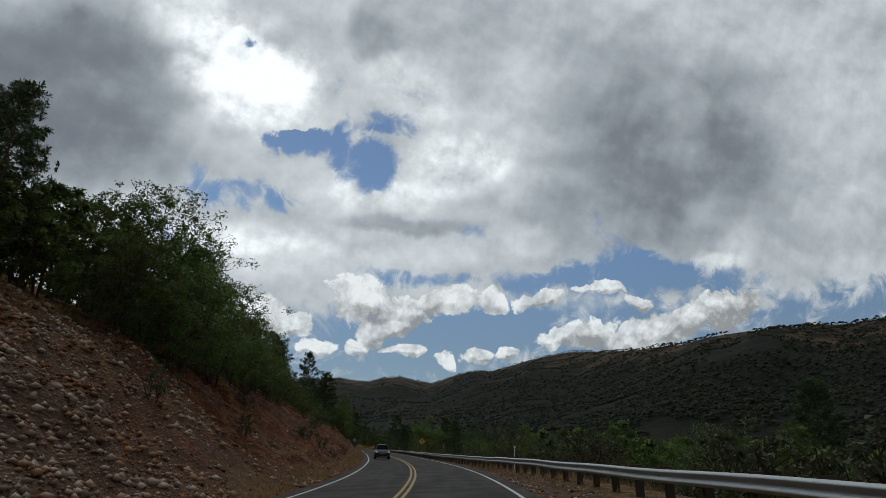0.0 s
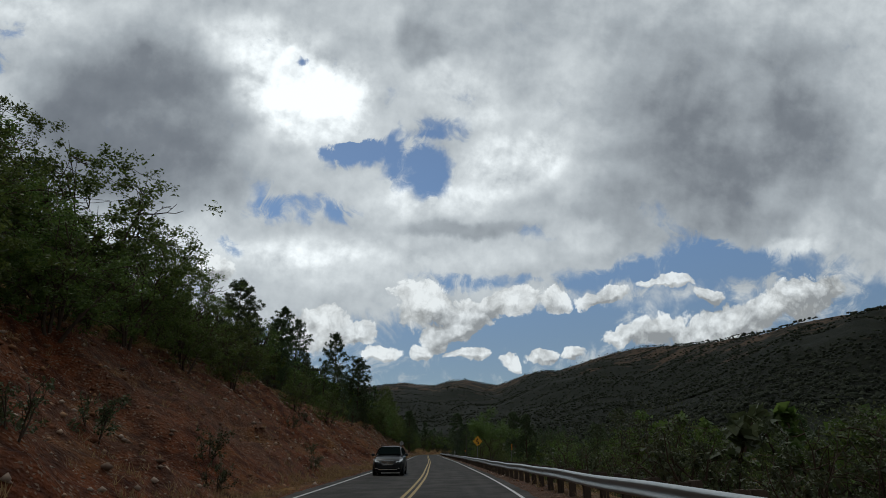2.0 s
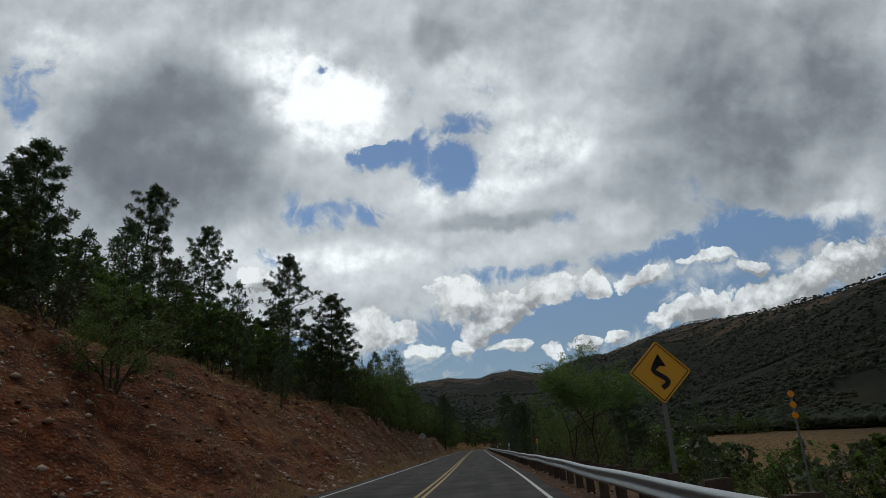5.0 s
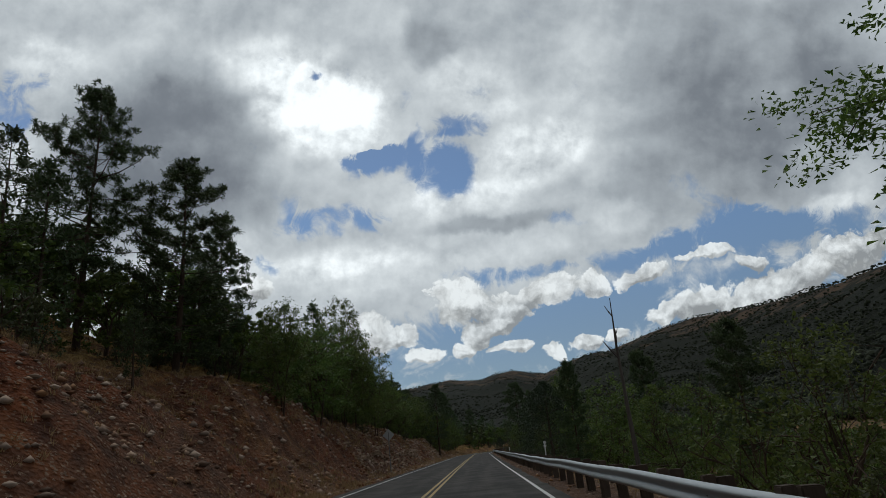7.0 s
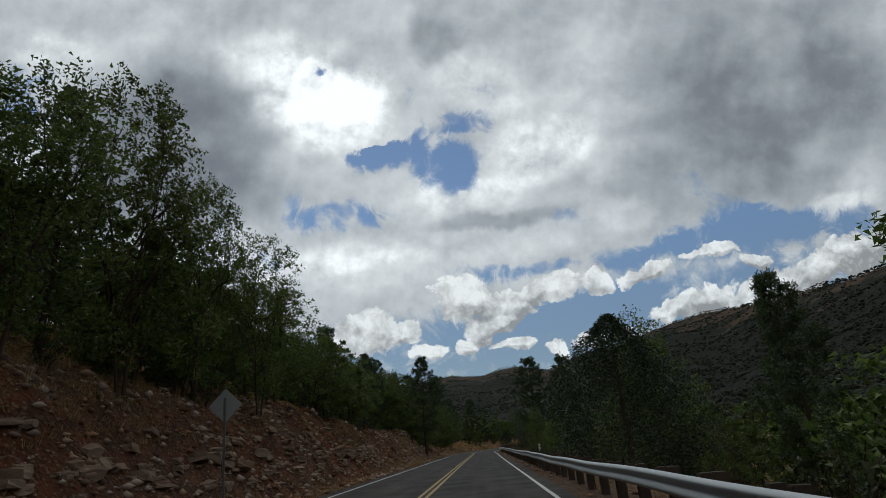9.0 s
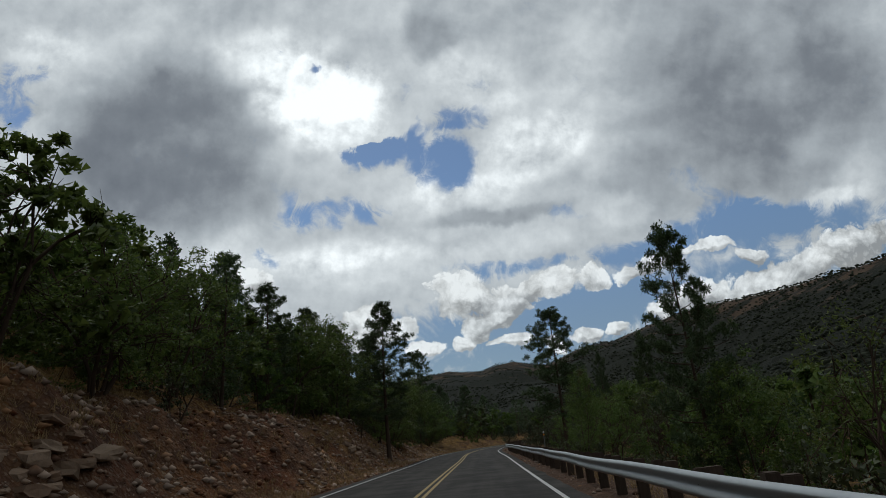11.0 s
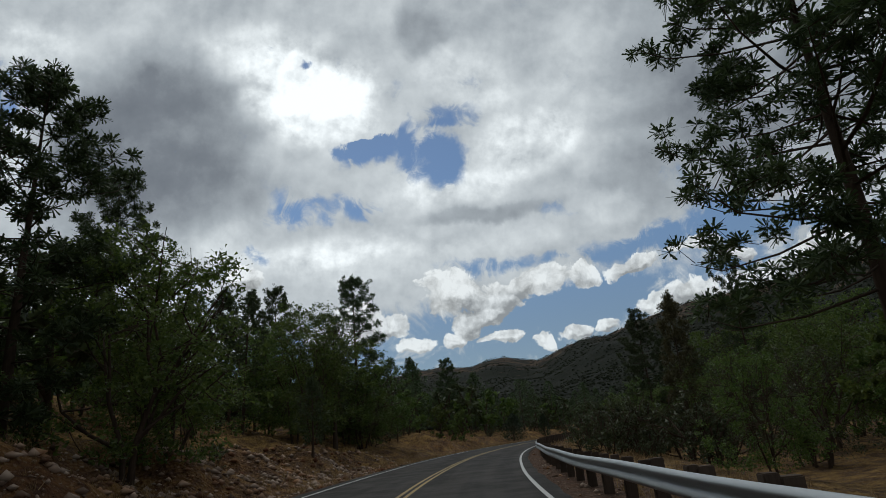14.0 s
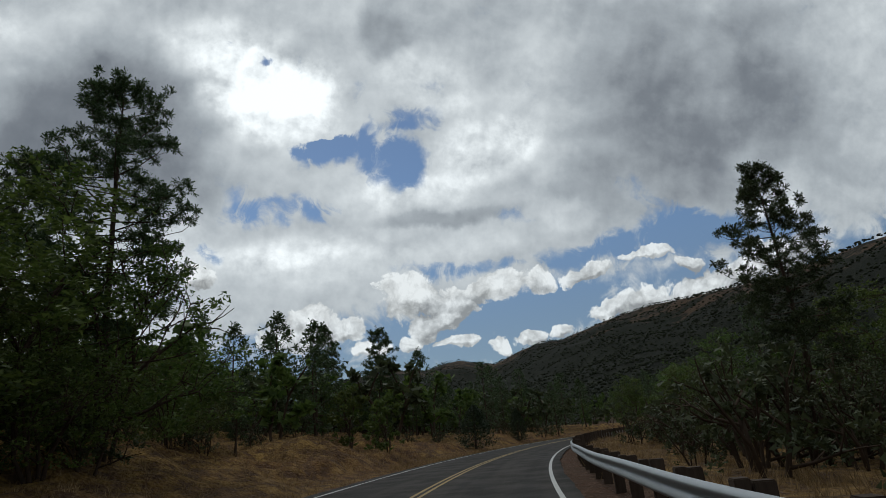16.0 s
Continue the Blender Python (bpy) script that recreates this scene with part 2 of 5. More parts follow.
    bg = n.node("ShaderNodeBackground")
    n.put(bg.inputs[0], col)
    n.put(bg.inputs[1], 1.0)
    n.put(n.node("ShaderNodeOutputWorld").inputs[0], bg.outputs[0])
    world.cycles.sampling_method = "MANUAL"
    world.cycles.sample_map_resolution = 512


sky_world()
lamp = bpy.data.lights.new("sun", "SUN")
lamp.energy, lamp.angle, lamp.color = 0.6, radians(12), (1.0, 0.95, 0.87)
sun = new("sun", lamp)
a, b = radians(SUN_TILT), radians(SUN_TURN)
sun.matrix_world = look((-60 * math.sin(b), 60 * math.cos(b), 60 * math.tan(a)), (0, 0, 0))

# ---------------------------------------------------------------- the line of the road and the lie of the land
# The line is the way of the car, in the right-hand lane. Its course is known from the rows and goes on in a right-hand bend.


def road_line():
    pts = [(r[1], r[2]) for r in ROWS]
    first = math.atan2(pts[1][0] - pts[0][0], pts[1][1] - pts[0][1])
    x, y = pts[0]
    back = []
    turn = first
    for _ in range(30):
        x, y = x - 3 * math.sin(turn), y - 3 * math.cos(turn)
        turn += radians(0.5)
        back.append((x, y))
    x, y = pts[-1]
    turn = radians(5.2)
    ahead = []
    for i in range(70):
        turn = min(turn + radians(0.27 * 2), radians(58))
        x, y = x + 2 * math.sin(turn), y + 2 * math.cos(turn)
        ahead.append((x, y))
    return np.array(back[::-1] + pts + ahead)


LINE = road_line()
_y = np.arange(LINE[0, 1], LINE[-1, 1], 1.0)
_x = np.interp(_y, LINE[:, 1], LINE[:, 0])
_x = np.convolve(np.pad(_x, 6, mode="reflect", reflect_type="odd"), np.ones(13) / 13, "valid")
_x = _x - 0.6 * np.clip((_y - 240) / 35, 0, 1) ** 2 * (3 - 2 * np.clip((_y - 240) / 35, 0, 1))      # the car cuts the bend a little
_lean = np.gradient(_x, _y)


def centre(y):
    return np.interp(y, _y, _x)


def slant(y):
    return np.interp(y, _y, _lean, left=_lean[0], right=0.0)


def spot(y, u):
    """The place u metres to the right of the line, at about y."""
    k = float(slant(y))
    c = 1 / math.sqrt(1 + k * k)
    return float(centre(y)) + u * c, y - u * c * k


def bumps(x, y, size, seed=0.0):
    """Smooth value noise between -1 and 1 for arrays."""
    x, y = np.asarray(x, float) / size + seed * 17.3, np.asarray(y, float) / size - seed * 9.1
    i, j = np.floor(x), np.floor(y)
    f, g = x - i, y - j
    f, g = f * f * (3 - 2 * f), g * g * (3 - 2 * g)

    def h(a, b):
        s = np.sin(a * 127.1 + b * 311.7 + seed * 3.7) * 43758.5453
        return (s - np.floor(s)) * 2 - 1
    return (h(i, j) * (1 - f) + h(i + 1, j) * f) * (1 - g) + (h(i, j + 1) * (1 - f) + h(i + 1, j + 1) * f) * g


def ease(v, a, b):
    t = np.clip((v - a) / (b - a), 0, 1)
    return t * t * (3 - 2 * t)


def bank(y, u):
    """The road leans into its first bend, a left-hand one."""
    return 0.050 * np.clip(u, -7, 6) * (1 - ease(np.asarray(y, float), 22, 75))


EDGE_L, EDGE_R = -6.0, 2.05         # edges of the asphalt, from the line
# height of the cutting's top along the road, and how far back it leans for each metre of height
CREST = np.array([(-90, 8.4, 1.45), (20, 8.4, 1.5), (85, 8.0, 1.55), (97, 9.0, 1.48), (106, 8.2, 1.48), (115, 7.2, 1.4), (140, 6.4, 1.1), (160, 5.6, 0.9), (176, 4.9, 0.68), (195, 4.4, 0.75), (225, 3.4, 0.8), (255, 2.9, 0.75), (275, 1.6, 1.6), (300, 1.1, 3.0), (420, 1.0, 3.0)])
# skyline: bearing in degrees to the right of straight ahead, height in degrees, distance
RIDGE = np.array([(-180, 4.0, 1800), (-75, 4.0, 1500), (-25, 3.6, 2400), (-11, 4.2, 3000), (-7, 5.7, 3300), (-4, 6.3, 3400), (-2, 6.35, 3400), (0.7, 6.1, 3400), (3.8, 6.65, 3400), (6.9, 6.25, 3200), (10.2, 7.1, 3000),
                  (13.2, 7.15, 2700), (17.0, 8.5, 2500), (21.5, 9.4, 2200), (26, 9.65, 1700), (31, 10.2, 1450), (35.7, 10.8, 1300), (40, 10.9, 1250), (45, 11.2, 1200),
                  (70, 11.2, 1200), (100, 9.0, 1300), (180, 4.0, 1800)])


def height(x, y):
    """Height of the ground. Arrays."""
    x, y = np.asarray(x, float), np.asarray(y, float)
    k = slant(y)
    u = (x - centre(y)) / np.sqrt(1 + k * k)
    z = np.full(u.shape, -0.045)
    # left: verge, cutting, hillside
    zc = np.interp(y, CREST[:, 0], CREST[:, 1]) * (1 + 0.16 * bumps(y, y * 0, 14, 1))
    foot = -7.9 + 0.5 * bumps(y, y * 0, 9, 2)
    run = 0.8 + zc * np.interp(y, CREST[:, 0], CREST[:, 2])
    v = foot - u
    cut = np.clip(v / run, 0, 1)
    face = zc * (0.8 * cut + 0.2 * ease(cut, 0, 1)) 
    rough = ease(v, 0.0, 2.0) * (0.55 * bumps(x, y, 3.4, 3) + 0.30 * bumps(x, y, 1.3, 4) + 0.15 * bumps(x, y, 0.6, 5))
    rills = 0.42 * bumps(y + 0.35 * x, x * 0.15, 1.7, 6) * ease(v, 0.5, 3) * (1 - ease(v, run - 1, run + 3))
    hill = np.clip(v - run, 0, 400) * np.interp(y, [0, 150, 240, 268, 300, 340, 390], [0.42, 0.40, 0.40, 0.34, 0.26, 0.16, 0.06])
    hill = hill * (1 - 0.45 * ease(v, 40, 300))
    left = np.where(v > 0, face + rough + rills + hill, 0.0)
    left += np.where(u < EDGE_L, -0.05 * ease(EDGE_L - u, 0, 0.8) + 0.05 * bumps(x, y, 0.7, 8) * ease(EDGE_L - u, 0.2, 1.0), 0)
    # right: verge, bank down to the creek
    w = u - 3.5 - np.interp(y, [0, 8, 20, 38, 80], [3.0, 2.7, 1.8, 0.9, 0.0])
    drop = np.interp(y, [0, 230, 262, 300], [1.0, 1.0, 0.35, 0.15])
    right = -drop * (4.2 * ease(w, 0, 9) + 1.2 * ease(w, 8, 30)) + 0.25 * ease(w, 1, 6) * bumps(x, y, 4, 9) + 0.10 * bumps(x, y, 1.3, 10) * ease(w, 0, 2)
    right += np.where(u > EDGE_R, -0.03 * ease(u - EDGE_R, 0, 0.6) + 0.04 * bumps(x, y, 0.5, 11) * ease(u - EDGE_R, 0.1, 0.7), 0)
    # far hills on a polar plan
    dx, dy = x, y - 140.0
    r, az = np.hypot(dx, dy) + 1e-6, np.degrees(np.arctan2(dx, dy))
    el = np.interp(az, RIDGE[:, 0], RIDGE[:, 1])
    dist = np.interp(az, RIDGE[:, 0], RIDGE[:, 2])
    q = r / dist
    rise = np.interp(q, [0, 0.10, 0.25, 0.45, 0.7, 0.88, 1.0, 1.15, 1.6, 3], [0, 0.0, 0.07, 0.25, 0.60, 0.86, 1.0, 0.97, 0.7, 0.4])
    spurs = 1 + (0.20 * bumps(az * 1.0, r * 0.002, 5.0, 12) + 0.10 * bumps(x, y, 160, 13) + 0.05 * bumps(x, y, 60, 14)) * np.clip(1.0 - np.abs(q - 0.55) / 0.5, 0, 1)
    far = np.tan(np.radians(el)) * dist * rise * spurs * ease(r, 190, 420) + ease(r, 250, 700) * (4 * bumps(x, y, 90, 15) + 1.5 * bumps(x, y, 25, 16))
    near = np.where(u < 0, left, right)
    fade = ease(np.abs(u), 120, 500)
    beyond = ease(y, 400, 520)
    near = near * (1 - fade) * (1 - beyond)
    return z + near + far + bank(y, u)


# ---------------------------------------------------------------- mesh helpers
def mesh_of(name, verts, faces, mats, smooth=False, idx=None):
    me = bpy.data.meshes.new(name)
    if isinstance(faces, np.ndarray):
        nv, nf, k = len(verts), len(faces), faces.shape[1]
        me.vertices.add(nv)
        me.vertices.foreach_set("co", np.asarray(verts, np.float32).ravel())
        me.loops.add(nf * k)
        me.loops.foreach_set("vertex_index", faces.astype(np.int32).ravel())
        me.polygons.add(nf)
        me.polygons.foreach_set("loop_start", np.arange(0, nf * k, k, dtype=np.int32))
        me.update(calc_edges=True)
        me.validate()
    else:
        me.from_pydata([tuple(v) for v in verts], [], faces)
    for m in (mats if isinstance(mats, (list, tuple)) else [mats]):
        me.materials.append(m)
    if idx is not None:
        me.polygons.foreach_set("material_index", np.asarray(idx, np.int32))
    if smooth:
        me.polygons.foreach_set("use_smooth", np.ones(len(me.polygons), bool))
    return me


def part(name, bm, material, parent, label=""):
    """Links a bmesh (or a ready mesh) as one mesh object under a thing or a part."""
    if isinstance(bm, bmesh.types.BMesh):
        me = bpy.data.meshes.new(name)
        bm.to_mesh(me)
        bm.free()
        me.materials.append(material)
    else:
        me = bm
    ob = new(name, me)
    ob.parent = parent
    return tagged(ob, label)


def box(sx, sy, sz, at=(0, 0, 0), bevel=0.0, turn=None):
    bm = bmesh.new()
    m = Matrix.Translation(at) @ (turn if turn is not None else Matrix()) @ Matrix.Diagonal((sx, sy, sz, 1))
    bmesh.ops.create_cube(bm, size=1.0, matrix=m)
    if bevel:
        bmesh.ops.bevel(bm, geom=bm.edges[:], offset=bevel, segments=2, affect="EDGES")
    return bm


def rod(r1, r2, length, sides=10, matrix=None):
    bm = bmesh.new()
    bmesh.ops.create_cone(bm, cap_ends=True, segments=sides, radius1=r1, radius2=r2, depth=length, matrix=matrix if matrix is not None else Matrix.Translation((0, 0, length / 2)))
    return bm


def join(*bms):
    out = bmesh.new()
    for b in bms:
        me = bpy.data.meshes.new("join")
        b.to_mesh(me)
        b.free()
        out.from_mesh(me)
        bpy.data.meshes.remove(me)
    return out


class Tubes:
    """Gathers tapered limbs into one mesh."""

    def __init__(self):
        self.v, self.f, self.n = [], [], 0

    def limb(self, pts, radii, sides=6):
        pts = [np.asarray(p, float) for p in pts]
        ring = np.linspace(0, 2 * np.pi, sides, endpoint=False)
        for i, p in enumerate(pts):
            d = pts[min(i + 1, len(pts) - 1)] - pts[max(i - 1, 0)]
            d = d / (np.linalg.norm(d) + 1e-9)
            s = np.cross(d, (0.31, 0.95, 0.05) if abs(d[2]) > 0.5 else (0, 0, 1.0))
            s = s / (np.linalg.norm(s) + 1e-9)
            t = np.cross(d, s)
            self.v.append(p + radii[i] * (np.cos(ring)[:, None] * s + np.sin(ring)[:, None] * t))
        for i in range(len(pts) - 1):
            a, b = self.n + i * sides, self.n + (i + 1) * sides
            for k in range(sides):
                m = (k + 1) % sides
                self.f.append((a + k, a + m, b + m, b + k))
        self.n += len(pts) * sides

    def mesh(self, name, mat):
        return mesh_of(name, np.concatenate(self.v), np.array(self.f), mat, smooth=True)

# ---------------------------------------------------------------- materials


def mat_ground(n, p):
    def attr(name):
        a = n.node("ShaderNodeAttribute")
        a.attribute_name = name
        return a.outputs["Fac"]
    fine, mid, wide = n.noise(p, 9.0, 6, 0.65), n.noise(p, 1.3, 5, 0.6), n.noise(p, 0.16, 4, 0.55)
    pebble = n.voronoi(p, 14.0, out="Color")
    tan = n.mix(fine, (0.044, 0.028, 0.019), (0.165, 0.108, 0.074))
    red = n.mix(n.step(mid, 0.3, 0.7), (0.040, 0.0105, 0.004), (0.165, 0.046, 0.0135))
    earth = n.mix(n.math("MULTIPLY", attr("red"), n.step(n.add(wide, n.mul(fine, 0.4)), 0.5, 0.8, 0.65, 1.0)), tan, red)
    earth = n.mix(n.step(n.add(n.split(pebble)[0], n.mul(n.sub(mid, 0.5), 0.6)), 0.86, 0.94), earth, n.mix(fine, (0.08, 0.050, 0.036), (0.27, 0.180, 0.125)))
    grass = n.mix(n.step(mid, 0.3, 0.75), (0.100, 0.062, 0.018), (0.330, 0.205, 0.066))
    col = n.mix(n.math("MULTIPLY", attr("grass"), n.step(n.add(mid, fine), 0.75, 1.15)), earth, grass)
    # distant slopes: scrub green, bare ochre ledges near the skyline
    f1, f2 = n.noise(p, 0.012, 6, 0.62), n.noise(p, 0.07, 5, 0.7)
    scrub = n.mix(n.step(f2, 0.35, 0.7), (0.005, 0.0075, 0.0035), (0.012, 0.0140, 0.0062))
    bare = n.mix(f2, (0.026, 0.017, 0.010), (0.115, 0.072, 0.044))
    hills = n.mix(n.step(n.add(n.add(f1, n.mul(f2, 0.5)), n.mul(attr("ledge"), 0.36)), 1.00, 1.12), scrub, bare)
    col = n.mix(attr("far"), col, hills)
    h = n.add(n.mul(fine, 0.5), n.mul(n.voronoi(p, 7.0), 0.6))
    return col, n.bump(n.add(h, n.mul(mid, 0.9)), 1.0, 0.20)


def mat_asphalt(n, p):
    fine, mid = n.noise(p, 60, 3, 0.7), n.noise(p, 0.7, 5, 0.6)
    x = n.node("ShaderNodeAttribute")
    x.attribute_name = "lane"
    u = x.outputs["Fac"]
    worn = n.noise(n.xyz(n.mul(u, 1.6), n.mul(n.split(p)[1], 0.05), 0.0), 1.0, 3, 0.5)
    col = n.mix(fine, (0.018, 0.017, 0.016), (0.052, 0.048, 0.044))
    col = n.mix(n.step(n.add(mid, n.mul(worn, 0.8)), 0.7, 1.15), col, (0.062, 0.056, 0.050))
    tar = n.step(n.noise(n.xyz(n.mul(u, 2.2), n.mul(n.split(p)[1], 0.9), 0.0), 1.0, 4, 0.6), 0.66, 0.72)
    col = n.mix(n.mul(tar, 0.6), col, (0.018, 0.018, 0.019))
    return col, n.bump(fine, 0.25, 0.01), n.add(n.step(mid, 0.3, 0.7, 0.92, 0.78), n.mul(tar, -0.15))


def mat_paint(colour):
    def build(n, p):
        chip = n.step(n.add(n.noise(p, 35, 4, 0.7), n.mul(n.noise(p, 1.1, 3, 0.5), 0.6)), 0.98, 1.12)
        dirt = n.noise(p, 3.0, 4, 0.6)
        c = n.mix(dirt, tuple(0.72 * v for v in colour), colour)
        return n.mix(chip, c, (0.07, 0.066, 0.062))
    return build


def mat_bark(n, p):
    s = n.vec("MULTIPLY", p, (7.0, 7.0, 1.6))
    v = n.noise(s, 1.5, 5, 0.7)
    return n.mix(v, (0.022, 0.016, 0.012), (0.12, 0.085, 0.062)), n.bump(v, 0.8, 0.03)


def mat_deadwood(n, p):
    v = n.noise(n.vec("MULTIPLY", p, (9.0, 9.0, 1.2)), 1.5, 5, 0.7)
    return n.mix(v, (0.035, 0.030, 0.027), (0.16, 0.14, 0.125))


def leaf(name, dark, light, glow=0.32, rough=0.55):
    """Leaves: some light comes through them."""
    m = bpy.data.materials.new(name)
    m.use_nodes = True
    n = Net(m.node_tree)
    g = n.node("ShaderNodeNewGeometry")
    o = n.node("ShaderNodeObjectInfo")
    f = n.add(n.mul(g.outputs["Random Per Island"], 0.65), n.mul(n.noise(g.outputs["Position"], 0.9, 3, 0.6), 0.5))
    col = n.mix(n.step(f, 0.15, 0.95, smooth=False), dark, light)
    h = n.node("ShaderNodeHueSaturation")
    n.put(h.inputs["Hue"], n.step(o.outputs["Random"], 0, 1, 0.478, 0.515, smooth=False))
    n.put(h.inputs["Value"], n.step(o.outputs["Random"], 0, 1, 0.78, 1.18, smooth=False))
    n.put(h.inputs["Color"], col)
    b = n.node("ShaderNodeBsdfPrincipled")
    n.put(b.inputs["Base Color"], h.outputs[0])
    n.put(b.inputs["Roughness"], rough)
    n.put(b.inputs["Specular IOR Level"], 0.35)
    t = n.node("ShaderNodeBsdfTranslucent")
    n.put(t.inputs[0], h.outputs[0])
    x = n.node("ShaderNodeMixShader")
    n.put(x.inputs[0], glow)
    n.put(x.inputs[1], b.outputs[0])
    n.put(x.inputs[2], t.outputs[0])
    n.put(n.node("ShaderNodeOutputMaterial").inputs[0], x.outputs[0])
    return m


def mat_rock(n, p):
    o = n.node("ShaderNodeObjectInfo").outputs["Random"]
    v, w = n.noise(p, 3.0, 6, 0.65), n.noise(p, 22.0, 4, 0.6)
    c = n.mix(v, (0.125, 0.084, 0.056), (0.37, 0.275, 0.195))
    c = n.mix(n.mul(o, 0.5), c, (0.17, 0.085, 0.050))
    return n.mix(n.step(w, 0.55, 0.75), c, (0.16, 0.135, 0.115)), n.bump(n.add(v, n.mul(w, 0.4)), 0.8, 0.05)


def mat_scree(n, p):
    i = n.node("ShaderNodeNewGeometry").outputs["Random Per Island"]
    c = n.mix(i, (0.10, 0.064, 0.046), (0.46, 0.36, 0.285))
    return n.mix(n.step(n.noise(p, 0.5, 3, 0.5), 0.42, 0.62), c, n.mix(i, (0.085, 0.028, 0.011), (0.34, 0.185, 0.095)))


def mat_steel(n, p):
    v, w = n.noise(p, 2.0, 5, 0.6), n.noise(n.vec("MULTIPLY", p, (3, 3, 30)), 1.0, 4, 0.6)
    return n.mix(n.add(n.mul(v, 0.6), n.mul(w, 0.4)), (0.26, 0.28, 0.29), (0.52, 0.55, 0.57)), None, n.step(v, 0.2, 0.8, 0.38, 0.62)


def mat_post(n, p):
    v = n.noise(n.vec("MULTIPLY", p, (14, 14, 2.0)), 1.5, 5, 0.7)
    o = n.node("ShaderNodeObjectInfo").outputs["Random"]
    return n.mix(n.add(n.mul(v, 0.7), n.mul(o, 0.3)), (0.020, 0.015, 0.012), (0.13, 0.095, 0.072)), n.bump(v, 0.6, 0.01)


def plain(c, wear=0.25):
    def build(n, p):
        return n.mix(n.noise(p, 6.0, 5, 0.65), tuple(v * (1 - wear) for v in c), tuple(min(1, v * (1 + wear * 0.5)) for v in c))
    return build


GROUND = surface("ground", mat_ground, rough=0.95, spec=0.15)
ASPHALT = surface("asphalt", mat_asphalt, rough=0.85, spec=0.12)
WHITE_LINE = surface("white_road_paint", mat_paint((0.62, 0.62, 0.60)), rough=0.6)
YELLOW_LINE = surface("yellow_road_paint", mat_paint((0.40, 0.275, 0.085)), rough=0.6)
BARK = surface("bark", mat_bark, rough=0.95, spec=0.1)
DEADWOOD = surface("weathered_dead_wood", mat_deadwood, rough=0.9, spec=0.1)
NEEDLES = leaf("pine_needles", (0.025, 0.046, 0.017), (0.086, 0.124, 0.046), 0.28)
BROWN_NEEDLES = leaf("browning_pine_needles", (0.042, 0.044, 0.018), (0.130, 0.110, 0.048), 0.25)
OAK_LEAVES = leaf("oak_leaves", (0.036, 0.068, 0.014), (0.145, 0.200, 0.046), 0.45)
SCRUB_AND_DIM_OAK_LEAVES = leaf("scrub_and_dim_oak_leaves", (0.030, 0.042, 0.018), (0.095, 0.110, 0.048), 0.30)
JUNIPER_LEAVES = leaf("juniper_leaves", (0.014, 0.026, 0.012), (0.042, 0.066, 0.028), 0.20)
DRY_GRASS = leaf("dry_grass", (0.16, 0.105, 0.045), (0.46, 0.34, 0.16), 0.35, 0.8)
ROCK = surface("rock", mat_rock, rough=0.92, spec=0.2)
SCREE = surface("scree", mat_scree, rough=0.95, spec=0.15)
STEEL = surface("galvanised_steel", mat_steel, rough=0.45, metal=0.75, spec=0.5)
POST_WOOD = surface("dark_post_wood", mat_post, rough=0.9, spec=0.15)
SIGN_YELLOW = surface("sign_yellow", plain((0.78, 0.40, 0.03), 0.12), rough=0.45)
SIGN_BLACK = surface("sign_black", plain((0.012, 0.012, 0.012)), rough=0.5)
SIGN_BACK = surface("sign_back", plain((0.42, 0.43, 0.43), 0.2), rough=0.4, metal=0.5)
GREY_STEEL = surface("sign_post_steel", plain((0.20, 0.20, 0.20)), rough=0.55, metal=0.5)
WHITE_PLASTIC = surface("white_plastic", plain((0.70, 0.70, 0.68), 0.15), rough=0.5)
AMBER = surface("amber_reflector", plain((0.80, 0.30, 0.02), 0.1), rough=0.25, spec=0.6)

# ---------------------------------------------------------------- ground and road


def spaced(*runs):
    out = []
    for a, b, s in runs:
        out.extend(np.arange(a, b, s))
    return np.array(out)


def grow(a, b, first, k):
    out, s = [], first
    while a < b:
        out.append(a)
        a += s
        s *= k
    return np.array(out + [b])


